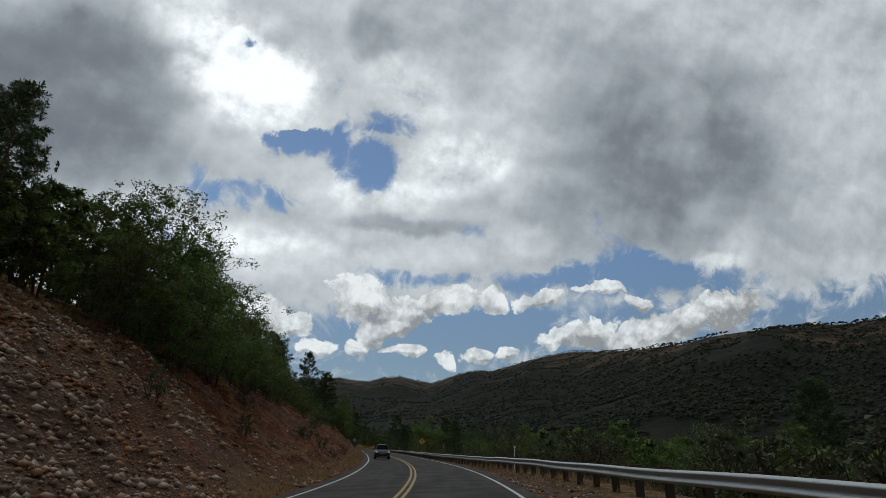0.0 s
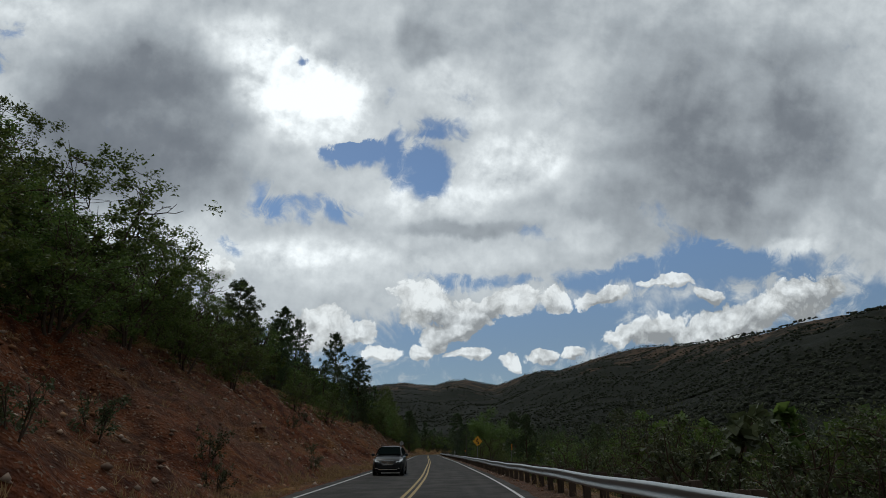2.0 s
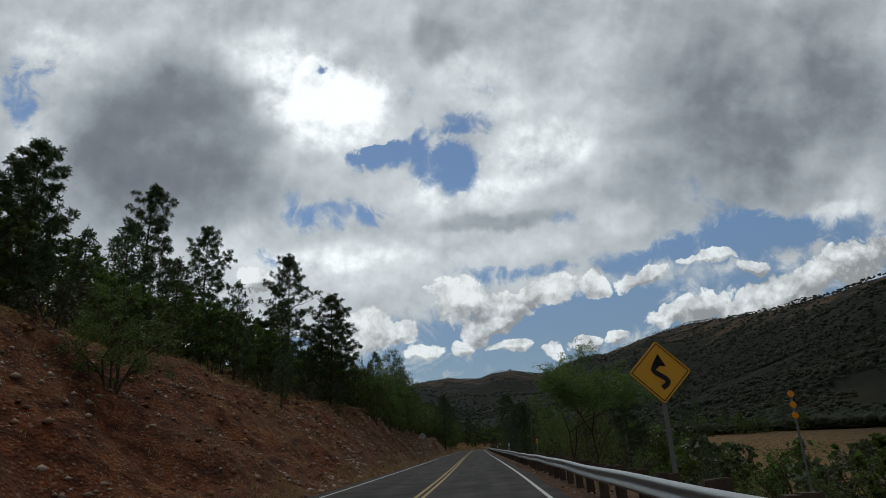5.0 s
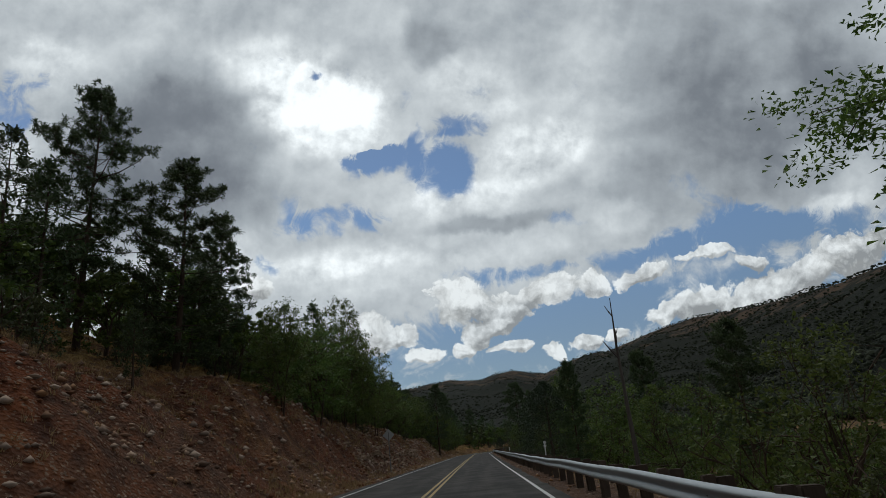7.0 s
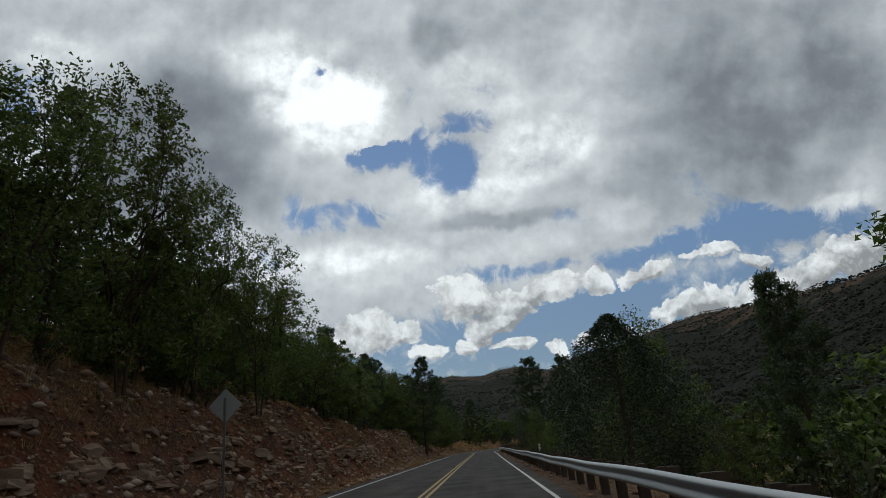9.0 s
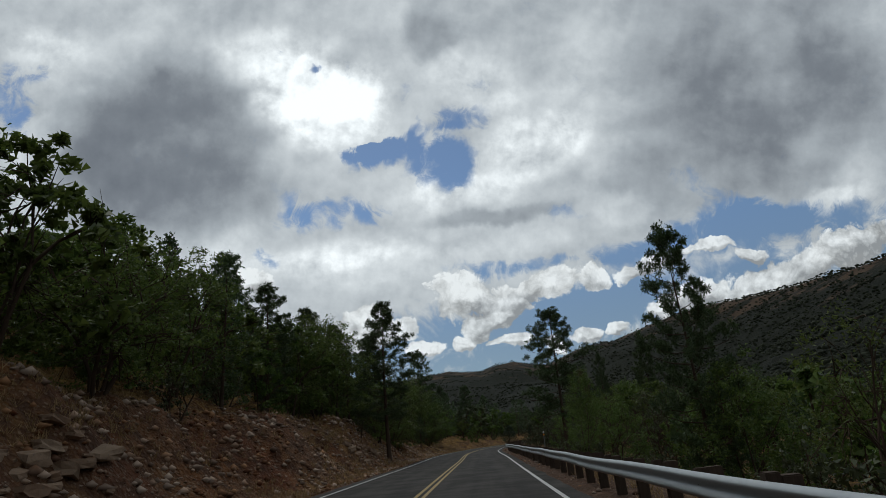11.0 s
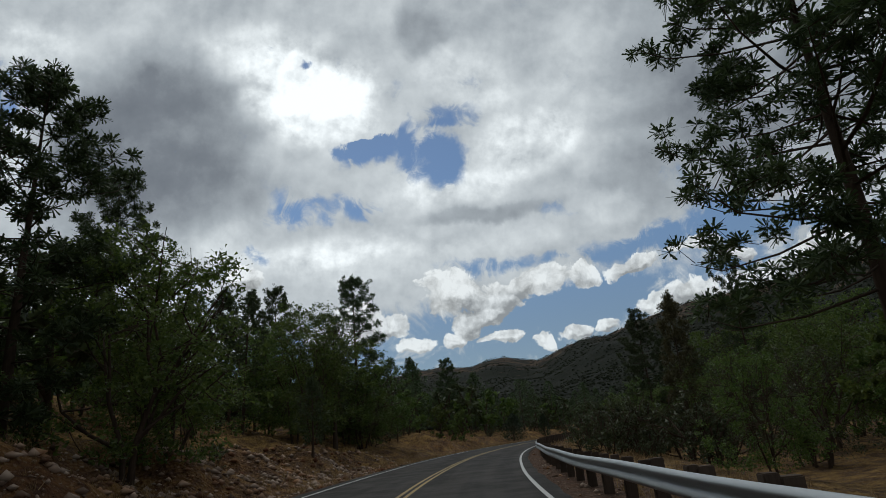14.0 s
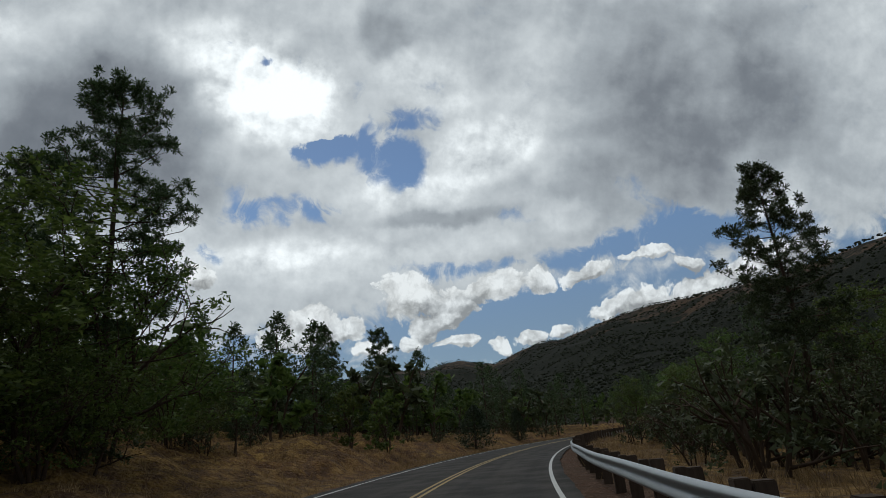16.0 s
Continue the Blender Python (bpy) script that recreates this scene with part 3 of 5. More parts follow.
def ground():
    us = np.concatenate([-grow(26, 4200, 1.0, 1.11)[::-1], spaced((-25.5, -14, 0.5), (-14, -5.8, 0.28), (-5.8, 2.0, 1.3), (2.0, 4.2, 0.25), (4.2, 14, 0.6)), grow(14, 4200, 0.8, 1.09)])
    ys = np.concatenate([-grow(62, 2500, 4.0, 1.2)[::-1], np.arange(-60, -6, 1.5), np.arange(-6, 330, 0.46), grow(330, 4600, 0.6, 1.055)])
    U, Y = np.meshgrid(us, ys)
    X = centre(Y) + U
    Z = height(X, Y)
    rows, cols = U.shape
    i = (np.arange(rows - 1)[:, None] * cols + np.arange(cols - 1)[None, :]).ravel()
    faces = np.stack([i, i + 1, i + cols + 1, i + cols], 1)
    me = mesh_of("ground", np.stack([X, Y, Z], -1).reshape(-1, 3), faces, GROUND, smooth=True)
    zc = np.interp(Y, CREST[:, 0], CREST[:, 1])
    r = np.hypot(X, Y - 140)
    v = -7.9 - U
    lean = np.interp(Y, CREST[:, 0], CREST[:, 2])
    face = ease(v, -1.5, 0.5) * (1 - ease(v, 0.8 * zc * lean + 1, 1.2 * zc * lean + 3))
    red = np.interp(Y, [0, 18, 28, 36, 95, 130, 175, 230, 300], [0.0, 0.08, 0.55, 1.0, 1.0, 0.90, 0.68, 0.65, 0.50])
    red = np.clip(red + 0.25 * bumps(X, Y, 6, 21), 0, 1) * np.where(U < -5, 1.0, 0.35)
    grass = np.where(U < -5, np.clip(1 - face * np.interp(Y, [0, 200, 260, 300], [1, 1, 0.6, 0.35]) + 0.3 * bumps(X, Y, 2.5, 22), 0, 1) * ease(-U, 6.3, 7.4), 0.75 * ease(U, 3.2, 5.0))
    az = np.degrees(np.arctan2(X, Y - 140))
    q = r / np.interp(az, RIDGE[:, 0], RIDGE[:, 2])
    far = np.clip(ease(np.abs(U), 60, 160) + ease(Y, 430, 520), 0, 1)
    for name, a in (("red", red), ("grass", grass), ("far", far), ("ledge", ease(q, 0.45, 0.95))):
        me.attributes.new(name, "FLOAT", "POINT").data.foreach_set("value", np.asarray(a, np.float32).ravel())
    return tagged(new("ground", me), "red earth road cutting, dry grass verge and scrub hills", "ground", kind="structure")


def strip(name, u0, u1, z, mat, y0=-30.0, y1=None, wobble=0.0, step=1.0, across=1, dash=None):
    """A band along the road between two distances from the line."""
    y1 = y1 if y1 is not None else float(_y[-1]) - 2
    ys = np.arange(y0, y1, step)
    us = np.linspace(u0, u1, across + 1)
    x, k = centre(ys), slant(ys)
    c = 1 / np.sqrt(1 + k * k)
    verts, lane = [], []
    for j, u in enumerate(us):
        e = u + (wobble * bumps(ys, ys * 0, 0.9, 30 + u0) if wobble and j in (0, across) else 0 * ys)
        verts.append(np.stack([x + e * c, ys - e * c * k, z + bank(ys, e)], -1))
        lane.append(np.full(len(ys), u))
    n = len(ys)
    faces = np.array([(j * n + i, (j + 1) * n + i, (j + 1) * n + i + 1, j * n + i + 1) for j in range(across) for i in range(n - 1)])
    me = mesh_of(name, np.concatenate(verts), faces, mat, smooth=True)
    me.attributes.new("lane", "FLOAT", "POINT").data.foreach_set("value", np.concatenate(lane).astype(np.float32))
    return new(name, me)


ground()
road = strip("road", EDGE_L, EDGE_R, 0.0, ASPHALT, wobble=0.09, step=0.6, across=8)
tagged(road, "worn two-lane grey asphalt road with tar patches", "road", kind="structure")
YELLOW_AT, WHITE_R, WHITE_L = -1.85, 1.62, -5.45
for nm, a, b, mt, lb in (("yellow_line", YELLOW_AT - 0.17, YELLOW_AT - 0.06, YELLOW_LINE, "yellow"), ("yellow_line", YELLOW_AT + 0.06, YELLOW_AT + 0.17, YELLOW_LINE, "yellow"),
                     ("edge_line", WHITE_R - 0.055, WHITE_R + 0.055, WHITE_LINE, "white"), ("edge_line", WHITE_L - 0.055, WHITE_L + 0.055, WHITE_LINE, "white")):
    ob = strip(nm, a, b, 0.005, mt)
    ob.parent = road


# ---------------------------------------------------------------- guard rail
def rail_u(y):
    """How far the rail stands from the line: a wide shoulder in the first bend, a narrow one after it."""
    return float(np.interp(y, [0, 8, 14, 20, 28, 38, 50, 65, 80], [5.6, 5.3, 4.8, 4.4, 3.95, 3.5, 3.15, 2.85, 2.62]))


def guard_rail(y0, y1):
    rail = tagged(new("guard_rail"), "galvanised steel W-beam guard rail on dark timber posts", "guard rail")
    # W-shaped section: (out from the face, height)
    w = [(-0.02, 0.700), (-0.035, 0.692), (-0.085, 0.655), (-0.088, 0.625), (-0.030, 0.575), (-0.012, 0.545), (-0.030, 0.515), (-0.088, 0.465), (-0.085, 0.435), (-0.035, 0.398), (-0.02, 0.390)]
    w = w + [(a + 0.004, b) for a, b in w[::-1]]
    ys = np.arange(y0, y1, 1.0)
    verts = []
    for y in ys:
        for a, b in w:
            x, yy = spot(float(y), rail_u(y) + a)
            verts.append((x, yy, b + 0.012 * math.sin(y * 0.7) + 0.015 * math.sin(y * 0.23) + float(bank(y, rail_u(y)))))
    k = len(w)
    faces = np.array([(i * k + j, i * k + (j + 1) % k, (i + 1) * k + (j + 1) % k, (i + 1) * k + j) for i in range(len(ys) - 1) for j in range(k)])
    me = mesh_of("beam", np.array(verts), faces, STEEL, smooth=False)
    part("beam", me, None, rail, "galvanised W-shaped steel beam")
    post = box(0.20, 0.15, 1.5, (0.24, 0, -0.02), 0.012)
    me_post = bpy.data.meshes.new("post")
    post.to_mesh(me_post)
    me_post.materials.append(POST_WOOD)
    block = box(0.14, 0.145, 0.36, (0.07, 0, 0.56), 0.01)
    me_block = bpy.data.meshes.new("spacer_block")
    block.to_mesh(me_block)
    me_block.materials.append(POST_WOOD)
    rng = random.Random(3)
    y = y0 + 0.6
    while y < y1 - 0.5:
        x, yy = spot(y, rail_u(y))
        turn = -math.degrees(math.atan(float(slant(y))))
        for nm, me in (("post", me_post), ("spacer_block", me_block)):
            o = new(nm, me)
            o.parent = rail
            o.matrix_basis = pose(x, yy, rng.uniform(-0.02, 0.03) + float(bank(y, rail_u(y))), rng.uniform(-1.5, 1.5), rng.uniform(-2, 2), turn + rng.uniform(-3, 3))
        y += 1.905
    return rail


guard_rail(-14.0, float(_y[-1]) - 20)

# ---------------------------------------------------------------- trees
RNG = np.random.default_rng(11)


def unit(v):
    return v / (np.linalg.norm(v, axis=-1, keepdims=True) + 1e-9)


def blades(c, d, length, width, per, rng):
    """Tufts of long needles: at each centre c, `per` blades that spread about the direction d."""
    n = len(c)
    c, d = np.repeat(c, per, 0), np.repeat(d, per, 0)
    way = unit(unit(d) * 0.30 + unit(rng.normal(size=(n * per, 3))))
    side = unit(np.cross(way, rng.normal(size=(n * per, 3))))
    ln = length * rng.uniform(0.6, 1.15, (n * per, 1))
    w = width * rng.uniform(0.7, 1.3, (n * per, 1))
    # every other blade is broad at its end, which rounds the tuft
    out = (np.arange(n * per) % 3 > 0)[:, None]
    v = np.stack([np.where(out, c + way * ln * 0.9 + side * w * 1.2, c + side * w * 0.6), np.where(out, c, c + way * ln * 1.1), np.where(out, c + way * ln * 0.9 - side * w * 1.2, c - side * w * 0.6)], 1).reshape(-1, 3)
    return v, np.arange(n * per * 3).reshape(-1, 3)


def leaves(c, size, rng, flat=0.5):
    """Single leaves at the centres c."""
    n = len(c)
    nrm = unit(rng.normal(size=(n, 3)) + np.array([0, 0, flat]))
    a = unit(np.cross(nrm, rng.normal(size=(n, 3))))
    b = np.cross(nrm, a)
    s = size * rng.uniform(0.6, 1.35, (n, 1))
    v = np.stack([c - a * s + b * s * 0.5, c + a * s, c - a * s * 0.7 - b * s * 0.6], 1).reshape(-1, 3)
    return v, np.arange(n * 3).reshape(-1, 3)


def tree(trunk_mesh, crown_mesh, name, label, category):
    t = tagged(new(name), label, category)
    part("trunk", trunk_mesh, None, t)
    if crown_mesh is not None:
        part("crown", crown_mesh, None, t)
    return t


def make_pine(seed, h, spread, bare, tufts=1200, per=15, needles=None, gappy=0.25, label="tall ponderosa pine with tufted dark green needles"):
    rng = np.random.default_rng(seed)
    tubes = Tubes()
    sway = rng.normal(size=2) * 0.012 * h
    zs = np.linspace(-0.4, h, 12)

    def stem(z):
        t = np.clip(z / h, 0, 1)
        return np.array([sway[0] * np.sin(t * 3), sway[1] * np.sin(t * 2.2), z])
    r0 = 0.0105 * h + 0.03
    tubes.limb([stem(z) for z in zs], [max(0.015, r0 * (1.12 if z < 0.2 else 1 - 0.93 * z / h)) for z in zs], 8)
    n = int(30 + h * 2.6)
    tips, ways = [], []
    gaps = rng.uniform(0, 2 * np.pi, 3)
    for i in range(n):
        t = bare + (0.985 - bare) * (i + rng.uniform(0, 1)) / n
        z = t * h
        az = i * 2.4 + rng.uniform(-0.6, 0.6)
        shape = np.interp((t - bare) / (1 - bare), [0, 0.10, 0.34, 0.62, 0.85, 1.0], [0.62, 0.92, 1.0, 0.84, 0.55, 0.16])
        ln = spread * shape * rng.uniform(0.62, 1.12) * (1 - gappy * (np.cos(az - gaps[i % 3]) > 0.6))
        rise = np.interp(t, [bare, bare + 0.25 * (1 - bare), 0.75, 1.0], [-0.22, 0.08, 0.40, 1.1]) + rng.uniform(-0.16, 0.16)
        d = np.array([np.cos(az), np.sin(az), rise])
        d = d / np.linalg.norm(d)
        p0 = stem(z)
        # limbs sag in the middle and turn up at the end
        pts = [p0, p0 + d * ln * 0.45 + (0, 0, -0.05 * ln), p0 + d * ln * 0.8 + (0, 0, -0.01 * ln), p0 + d * ln + (0, 0, 0.14 * ln)]
        rad = 0.008 + 0.011 * ln
        tubes.limb(pts, [rad, rad * 0.7, rad * 0.42, rad * 0.15], 3)
        m = max(3, int(tufts / n * (0.30 + 0.70 * ln / spread) * 1.3))
        # the needles stand in rounded brushes at the ends of side twigs
        brushes = max(3, m // 4)
        side = np.array([-d[1], d[0], 0.0])
        side = side / (np.linalg.norm(side) + 1e-9)
        for b in range(brushes):
            s = 0.42 + 0.60 * (b + rng.uniform(0, 1)) / brushes
            base = pts[0] + (pts[3] - pts[0]) * min(s, 1.0)
            reach = 0.26 * ln * (1.15 - 0.75 * s) + 0.10
            c = base + side * rng.uniform(-1, 1) * reach * 1.3 + np.array([0, 0, rng.uniform(-0.25, 0.9) * (0.16 + 0.10 * ln)])
            if per > 12:
                tubes.limb([base, c], [0.012, 0.006], 3)
            r = rng.uniform(0.10, 0.20) * (0.75 + 0.02 * h)
            for _ in range(max(2, m // brushes)):
                off = unit(rng.normal(size=3)) * r * rng.uniform(0.3, 1.1)
                tips.append(c + off * (1, 1, 0.85))
                ways.append(off / r + d * 0.4 + (0, 0, 0.45))
    for _ in range(12):
        tips.append(stem(h) + rng.normal(size=3) * (0.12, 0.12, 0.25))
        ways.append(np.array([0, 0, 1.0]))
    tips = np.array(tips)
    k = (1, 1, (h - 0.2) / tips[:, 2].max())
    tips, tubes.v = tips * k, [a * k for a in tubes.v]
    v, f = blades(tips, np.array(ways), (0.27 if h > 7 else 0.20) * (1.0 if per > 12 else 1.6), (0.024 if h > 7 else 0.016) * (15 / per) ** 0.9, per, rng)
    return tree(tubes.mesh("trunk", BARK), mesh_of("crown", v, f, needles or NEEDLES), "pine_tree", label, "pine tree")


def make_oak(seed, h, spread, stems=2, count=6000, size=0.085, low=0.18, leaf_mat=None, airy=0.55, name="oak_tree", label="broad green oak with several dark stems", category="oak tree", bark=None, depth_max=3):
    rng = np.random.default_rng(seed)
    tubes = Tubes()
    ends = []

    def branch(p, d, ln, rad, depth):
        bend = unit(d + rng.normal(size=3) * 0.16)
        q1 = p + d * ln * 0.5 + rng.normal(size=3) * 0.04 * ln
        q2 = q1 + bend * ln * 0.5
        tubes.limb([p, q1, q2], [rad, rad * 0.8, rad * 0.6], 6 if depth < 1 else 5 if depth < 2 else 3)
        if depth >= 1 and depth < min(2, depth_max):
            ends.append((q2, ln))
        if depth >= min(2, depth_max):
            ends.append((q2, ln))
            ends.append((q1, ln))
        if depth >= depth_max:
            return
        for k in range(3 if depth < 3 else 2):
            nd = unit(bend + rng.normal(size=3) * (0.55, 0.55, 0.38) + (0, 0, 0.10))
            if nd[2] < -0.15:
                nd[2] = 0.1
            branch(q2 if k < 2 else q1, nd, ln * rng.uniform(0.60, 0.80), rad * 0.58, depth + 1)

    for i in range(stems):
        az = 2 * np.pi * i / stems + rng.uniform(-0.6, 0.6)
        out = (0.12 + 0.30 * (stems > 1)) * rng.uniform(0.6, 1.2) * spread / h * 1.8
        d = unit(np.array([np.cos(az) * out, np.sin(az) * out, 1.0]))
        p = np.array([np.cos(az), np.sin(az), 0]) * 0.12 * (stems > 1) + (0, 0, -0.4)
        branch(p, d, h * (0.24 + low * 0.6) + 0.4, 0.010 * h + 0.025, 0)
    pts = np.array([e[0] for e in ends])
    # fit the branching into the wanted height and spread
    v = np.concatenate(tubes.v)
    top, wide = np.percentile(v[:, 2], 99.5), np.percentile(np.hypot(v[:, 0], v[:, 1]), 97)
    k = np.array([spread / wide, spread / wide, (h - 0.2) / top])
    tubes.v = [a * k for a in tubes.v]
    pts = pts * k
    keep = pts[:, 2] > low * h
    pts = pts[keep]
    twigs = pts
    if low < 0.2 and count > 700:
        m = len(pts) // 5
        a, q = rng.uniform(0, 6.3, m), rng.uniform(0.25, 0.85, m) * spread
        pts = np.concatenate([pts, np.stack([q * np.cos(a), q * np.sin(a), rng.uniform(0.08, 0.38, m) * h], 1)])
    # a full crown: clumps all through a lumpy envelope, each on a twig of its own
    if count > 2000 and low < 0.4:
        m = count // 75
        z = rng.uniform(low, 0.97, m)
        prof = np.interp((z - low) / (1 - low), [0, 0.15, 0.45, 0.75, 0.92, 1.0], [0.60, 0.92, 1.0, 0.80, 0.52, 0.25])
        a, p1, p2 = rng.uniform(0, 2 * np.pi, m), rng.uniform(0, 6.3), rng.uniform(0, 6.3)
        q = spread * prof * (1 + 0.24 * np.sin(2 * a + p1 + 5 * z) + 0.16 * np.sin(5 * a + p2 - 7 * z)) * np.sqrt(rng.uniform(0.25, 0.95, m))
        more = np.stack([q * np.cos(a), q * np.sin(a), z * h], 1)
        for c in more[:90]:
            near = twigs[np.argmin(((twigs - c) ** 2).sum(1))]
            tubes.limb([near, (near + c) / 2 + rng.normal(size=3) * 0.06, c], [0.022, 0.014, 0.006], 3)
        pts = np.concatenate([pts[rng.integers(0, len(pts), max(20, m // 2))], more])
    # leaves hang in clumps about the twigs' ends
    clump = pts[rng.integers(0, len(pts), max(50, count // 42))] + rng.normal(size=(max(50, count // 42), 3)) * airy * 0.085 * h
    size_of = rng.uniform(0.55, 1.25, len(clump)) * airy * (0.28 + 0.055 * h)
    pick = rng.integers(0, len(clump), count)
    c = unit(rng.normal(size=(count, 3))) * rng.uniform(0.05, 1.15, (count, 1)) ** 0.7
    c = clump[pick] + c * size_of[pick][:, None] * (1.0, 1.0, 0.95)
    c = c[c[:, 2] > 0.08 * h]
    k = (1, 1, h / np.percentile(c[:, 2], 99.5))
    c, tubes.v = c * k, [a * k for a in tubes.v]
    v, f = leaves(c, size, rng)
    return tree(tubes.mesh("trunk", bark or BARK), mesh_of("crown", v, f, leaf_mat or OAK_LEAVES), name, label, category)


def make_juniper(seed, h, spread, count=5200):
    rng = np.random.default_rng(seed)
    tubes = Tubes()
    tubes.limb([(0, 0, -0.3), (0.05, 0, h * 0.4), (0, 0.05, h * 0.92)], [0.06 + 0.02 * h, 0.05 + 0.01 * h, 0.02], 7)
    for i in range(16):
        a, z = i * 2.4, h * (0.1 + 0.05 * i)
        r = spread * 0.75 * (1 - 0.5 * z / h)
        tubes.limb([(0, 0, z), (r * np.cos(a), r * np.sin(a), z + 0.3 * r)], [0.04, 0.012], 4)
    z = rng.uniform(0.02, 1, count) ** 0.8
    prof = np.interp(z, [0, 0.15, 0.5, 0.85, 1], [0.75, 1.0, 0.88, 0.45, 0.05])
    a = rng.uniform(0, 2 * np.pi, count)
    lump = 1 + 0.20 * np.sin(a * 3 + z * 9) + 0.14 * np.sin(a * 7 - z * 17) + 0.08 * np.sin(a * 13 + z * 31)
    r = spread * prof * lump * np.sqrt(rng.uniform(0.35, 1.0, count))
    c = np.stack([r * np.cos(a), r * np.sin(a), z * h], 1) + rng.normal(size=(count, 3)) * 0.06
    v, f = leaves(c, 0.085 if h < 6 else 0.062, rng, 0.2)
    return tree(tubes.mesh("trunk", BARK), mesh_of("crown", v, f, JUNIPER_LEAVES), "juniper", "dense dark rounded juniper down to the ground", "juniper")


def make_snag(seed, h):
    rng = np.random.default_rng(seed)
    tubes = Tubes()
    tubes.limb([(0, 0, -0.4), (0.1, 0.0, h * 0.4), (-0.05, 0.1, h * 0.75), (-0.25, 0.1, h)], [0.15, 0.12, 0.07, 0.02], 8)
    for i in range(9):
        z = h * rng.uniform(0.45, 0.95)
        a, ln = rng.uniform(0, 6.3), rng.uniform(0.4, 1.5) * (1.25 - z / h)
        p = np.array([-0.05, 0.05, z])
        d = np.array([np.cos(a), np.sin(a), 1.1])
        tubes.limb([p, p + d * ln * 0.5, p + d * ln + (0.05, 0, 0.1)], [0.045, 0.03, 0.008], 5)
    return tree(tubes.mesh("trunk", DEADWOOD), None, "dead_tree", "bare dead tree trunk with broken stubs of branches", "dead tree")


TEMPLATES = {}


def stock():
    T = TEMPLATES
    T["pine"] = [make_pine(21, 14, 3.1, 0.24, 2100, 17), make_pine(22, 13, 2.8, 0.16, 2000, 17, gappy=0.35), make_pine(23, 12, 3.0, 0.10, 2000, 17), make_pine(24, 10, 2.4, 0.06, 1700, 16), make_pine(25, 15, 3.7, 0.26, 2500, 17, gappy=0.3)]
    T["young_pine"] = [make_pine(31, 4.5, 1.0, 0.18, 330, 13, label="slender young pine with thin green needles"), make_pine(32, 6, 1.2, 0.22, 420, 13, label="slender young pine with thin green needles")]
    T["brown_pine"] = [make_pine(41, 8, 1.8, 0.20, 950, 14, BROWN_NEEDLES, label="half-dead pine with browning needles")]
    T["oak"] = [make_oak(51, 8, 2.8, 3, 11500, 0.078, 0.08), make_oak(52, 9, 2.5, 2, 11500, 0.080, 0.10), make_oak(53, 7, 2.6, 3, 11000, 0.072, 0.08), make_oak(54, 10, 2.3, 2, 11500, 0.080, low=0.14), make_oak(55, 6, 2.4, 4, 10500, 0.058, low=0.05),
                make_oak(58, 9.5, 4.3, 2, 26000, 0.052, 0.52, airy=0.42)]
    T["shrub"] = [make_oak(61, 1.5, 0.9, 3, 750, 0.062, 0.03, SCRUB_AND_DIM_OAK_LEAVES, 0.5, "shrub", "low grey-green shrub on the cutting", "shrub", depth_max=2),
                  make_oak(62, 2.6, 1.4, 3, 1000, 0.078, 0.03, SCRUB_AND_DIM_OAK_LEAVES, 0.5, "shrub", "grey-green scrub bush with thin stems", "shrub", depth_max=2)]
    T["juniper"] = [make_juniper(71, 4, 1.7), make_juniper(72, 8, 3.3, 26000)]
    T["snag"] = [make_snag(81, 9)]
    T["thicket"] = [make_oak(91, 5.0, 2.2, 3, 5000, 0.050, 0.05, SCRUB_AND_DIM_OAK_LEAVES, 0.6, "thicket_tree", "thin-stemmed streamside scrub tree, dull green", "tree"),
                    make_oak(92, 6.5, 2.4, 3, 5500, 0.052, 0.06, OAK_LEAVES, 0.6, "thicket_tree", "thin-stemmed streamside tree with fresh green leaves", "tree")]
    T["mid_oak"] = [make_oak(56, 8, 2.8, 2, 2600, 0.175, 0.08, depth_max=2), make_oak(57, 7, 2.7, 2, 2500, 0.17, 0.06, depth_max=2)]
    # far trees dimmed by leaf colour: the second form takes the darker scrub leaves
    T["far_oak"] = [make_oak(101, 8, 3.2, 2, 400, 0.50, 0.06, None, 0.6, "oak_tree", "green oak in the distance", "oak tree", depth_max=1), make_oak(102, 7, 2.8, 2, 380, 0.48, 0.06, SCRUB_AND_DIM_OAK_LEAVES, 0.6, "oak_tree", "green oak in the distance", "oak tree", depth_max=1)]
    T["far_pine"] = [make_pine(111, 13, 2.8, 0.10, 250, 5, label="pine in the distance"), make_pine(112, 11, 2.5, 0.08, 240, 5, label="pine in the distance")]
    for far in T["far_pine"]:
        for c in far.children:
            c["label"] = ""


SIZE = {"pine": (14, 13, 12, 10, 15), "young_pine": (4.5, 6), "brown_pine": (8,), "oak": (8, 9, 7, 10, 6, 9.5), "shrub": (1.5, 2.6), "juniper": (4, 8), "snag": (9,), "thicket": (5, 6.5), "mid_oak": (8, 7), "far_oak": (8, 7), "far_pine": (13, 11)}
USED = set()
TREE_RNG = random.Random(5)


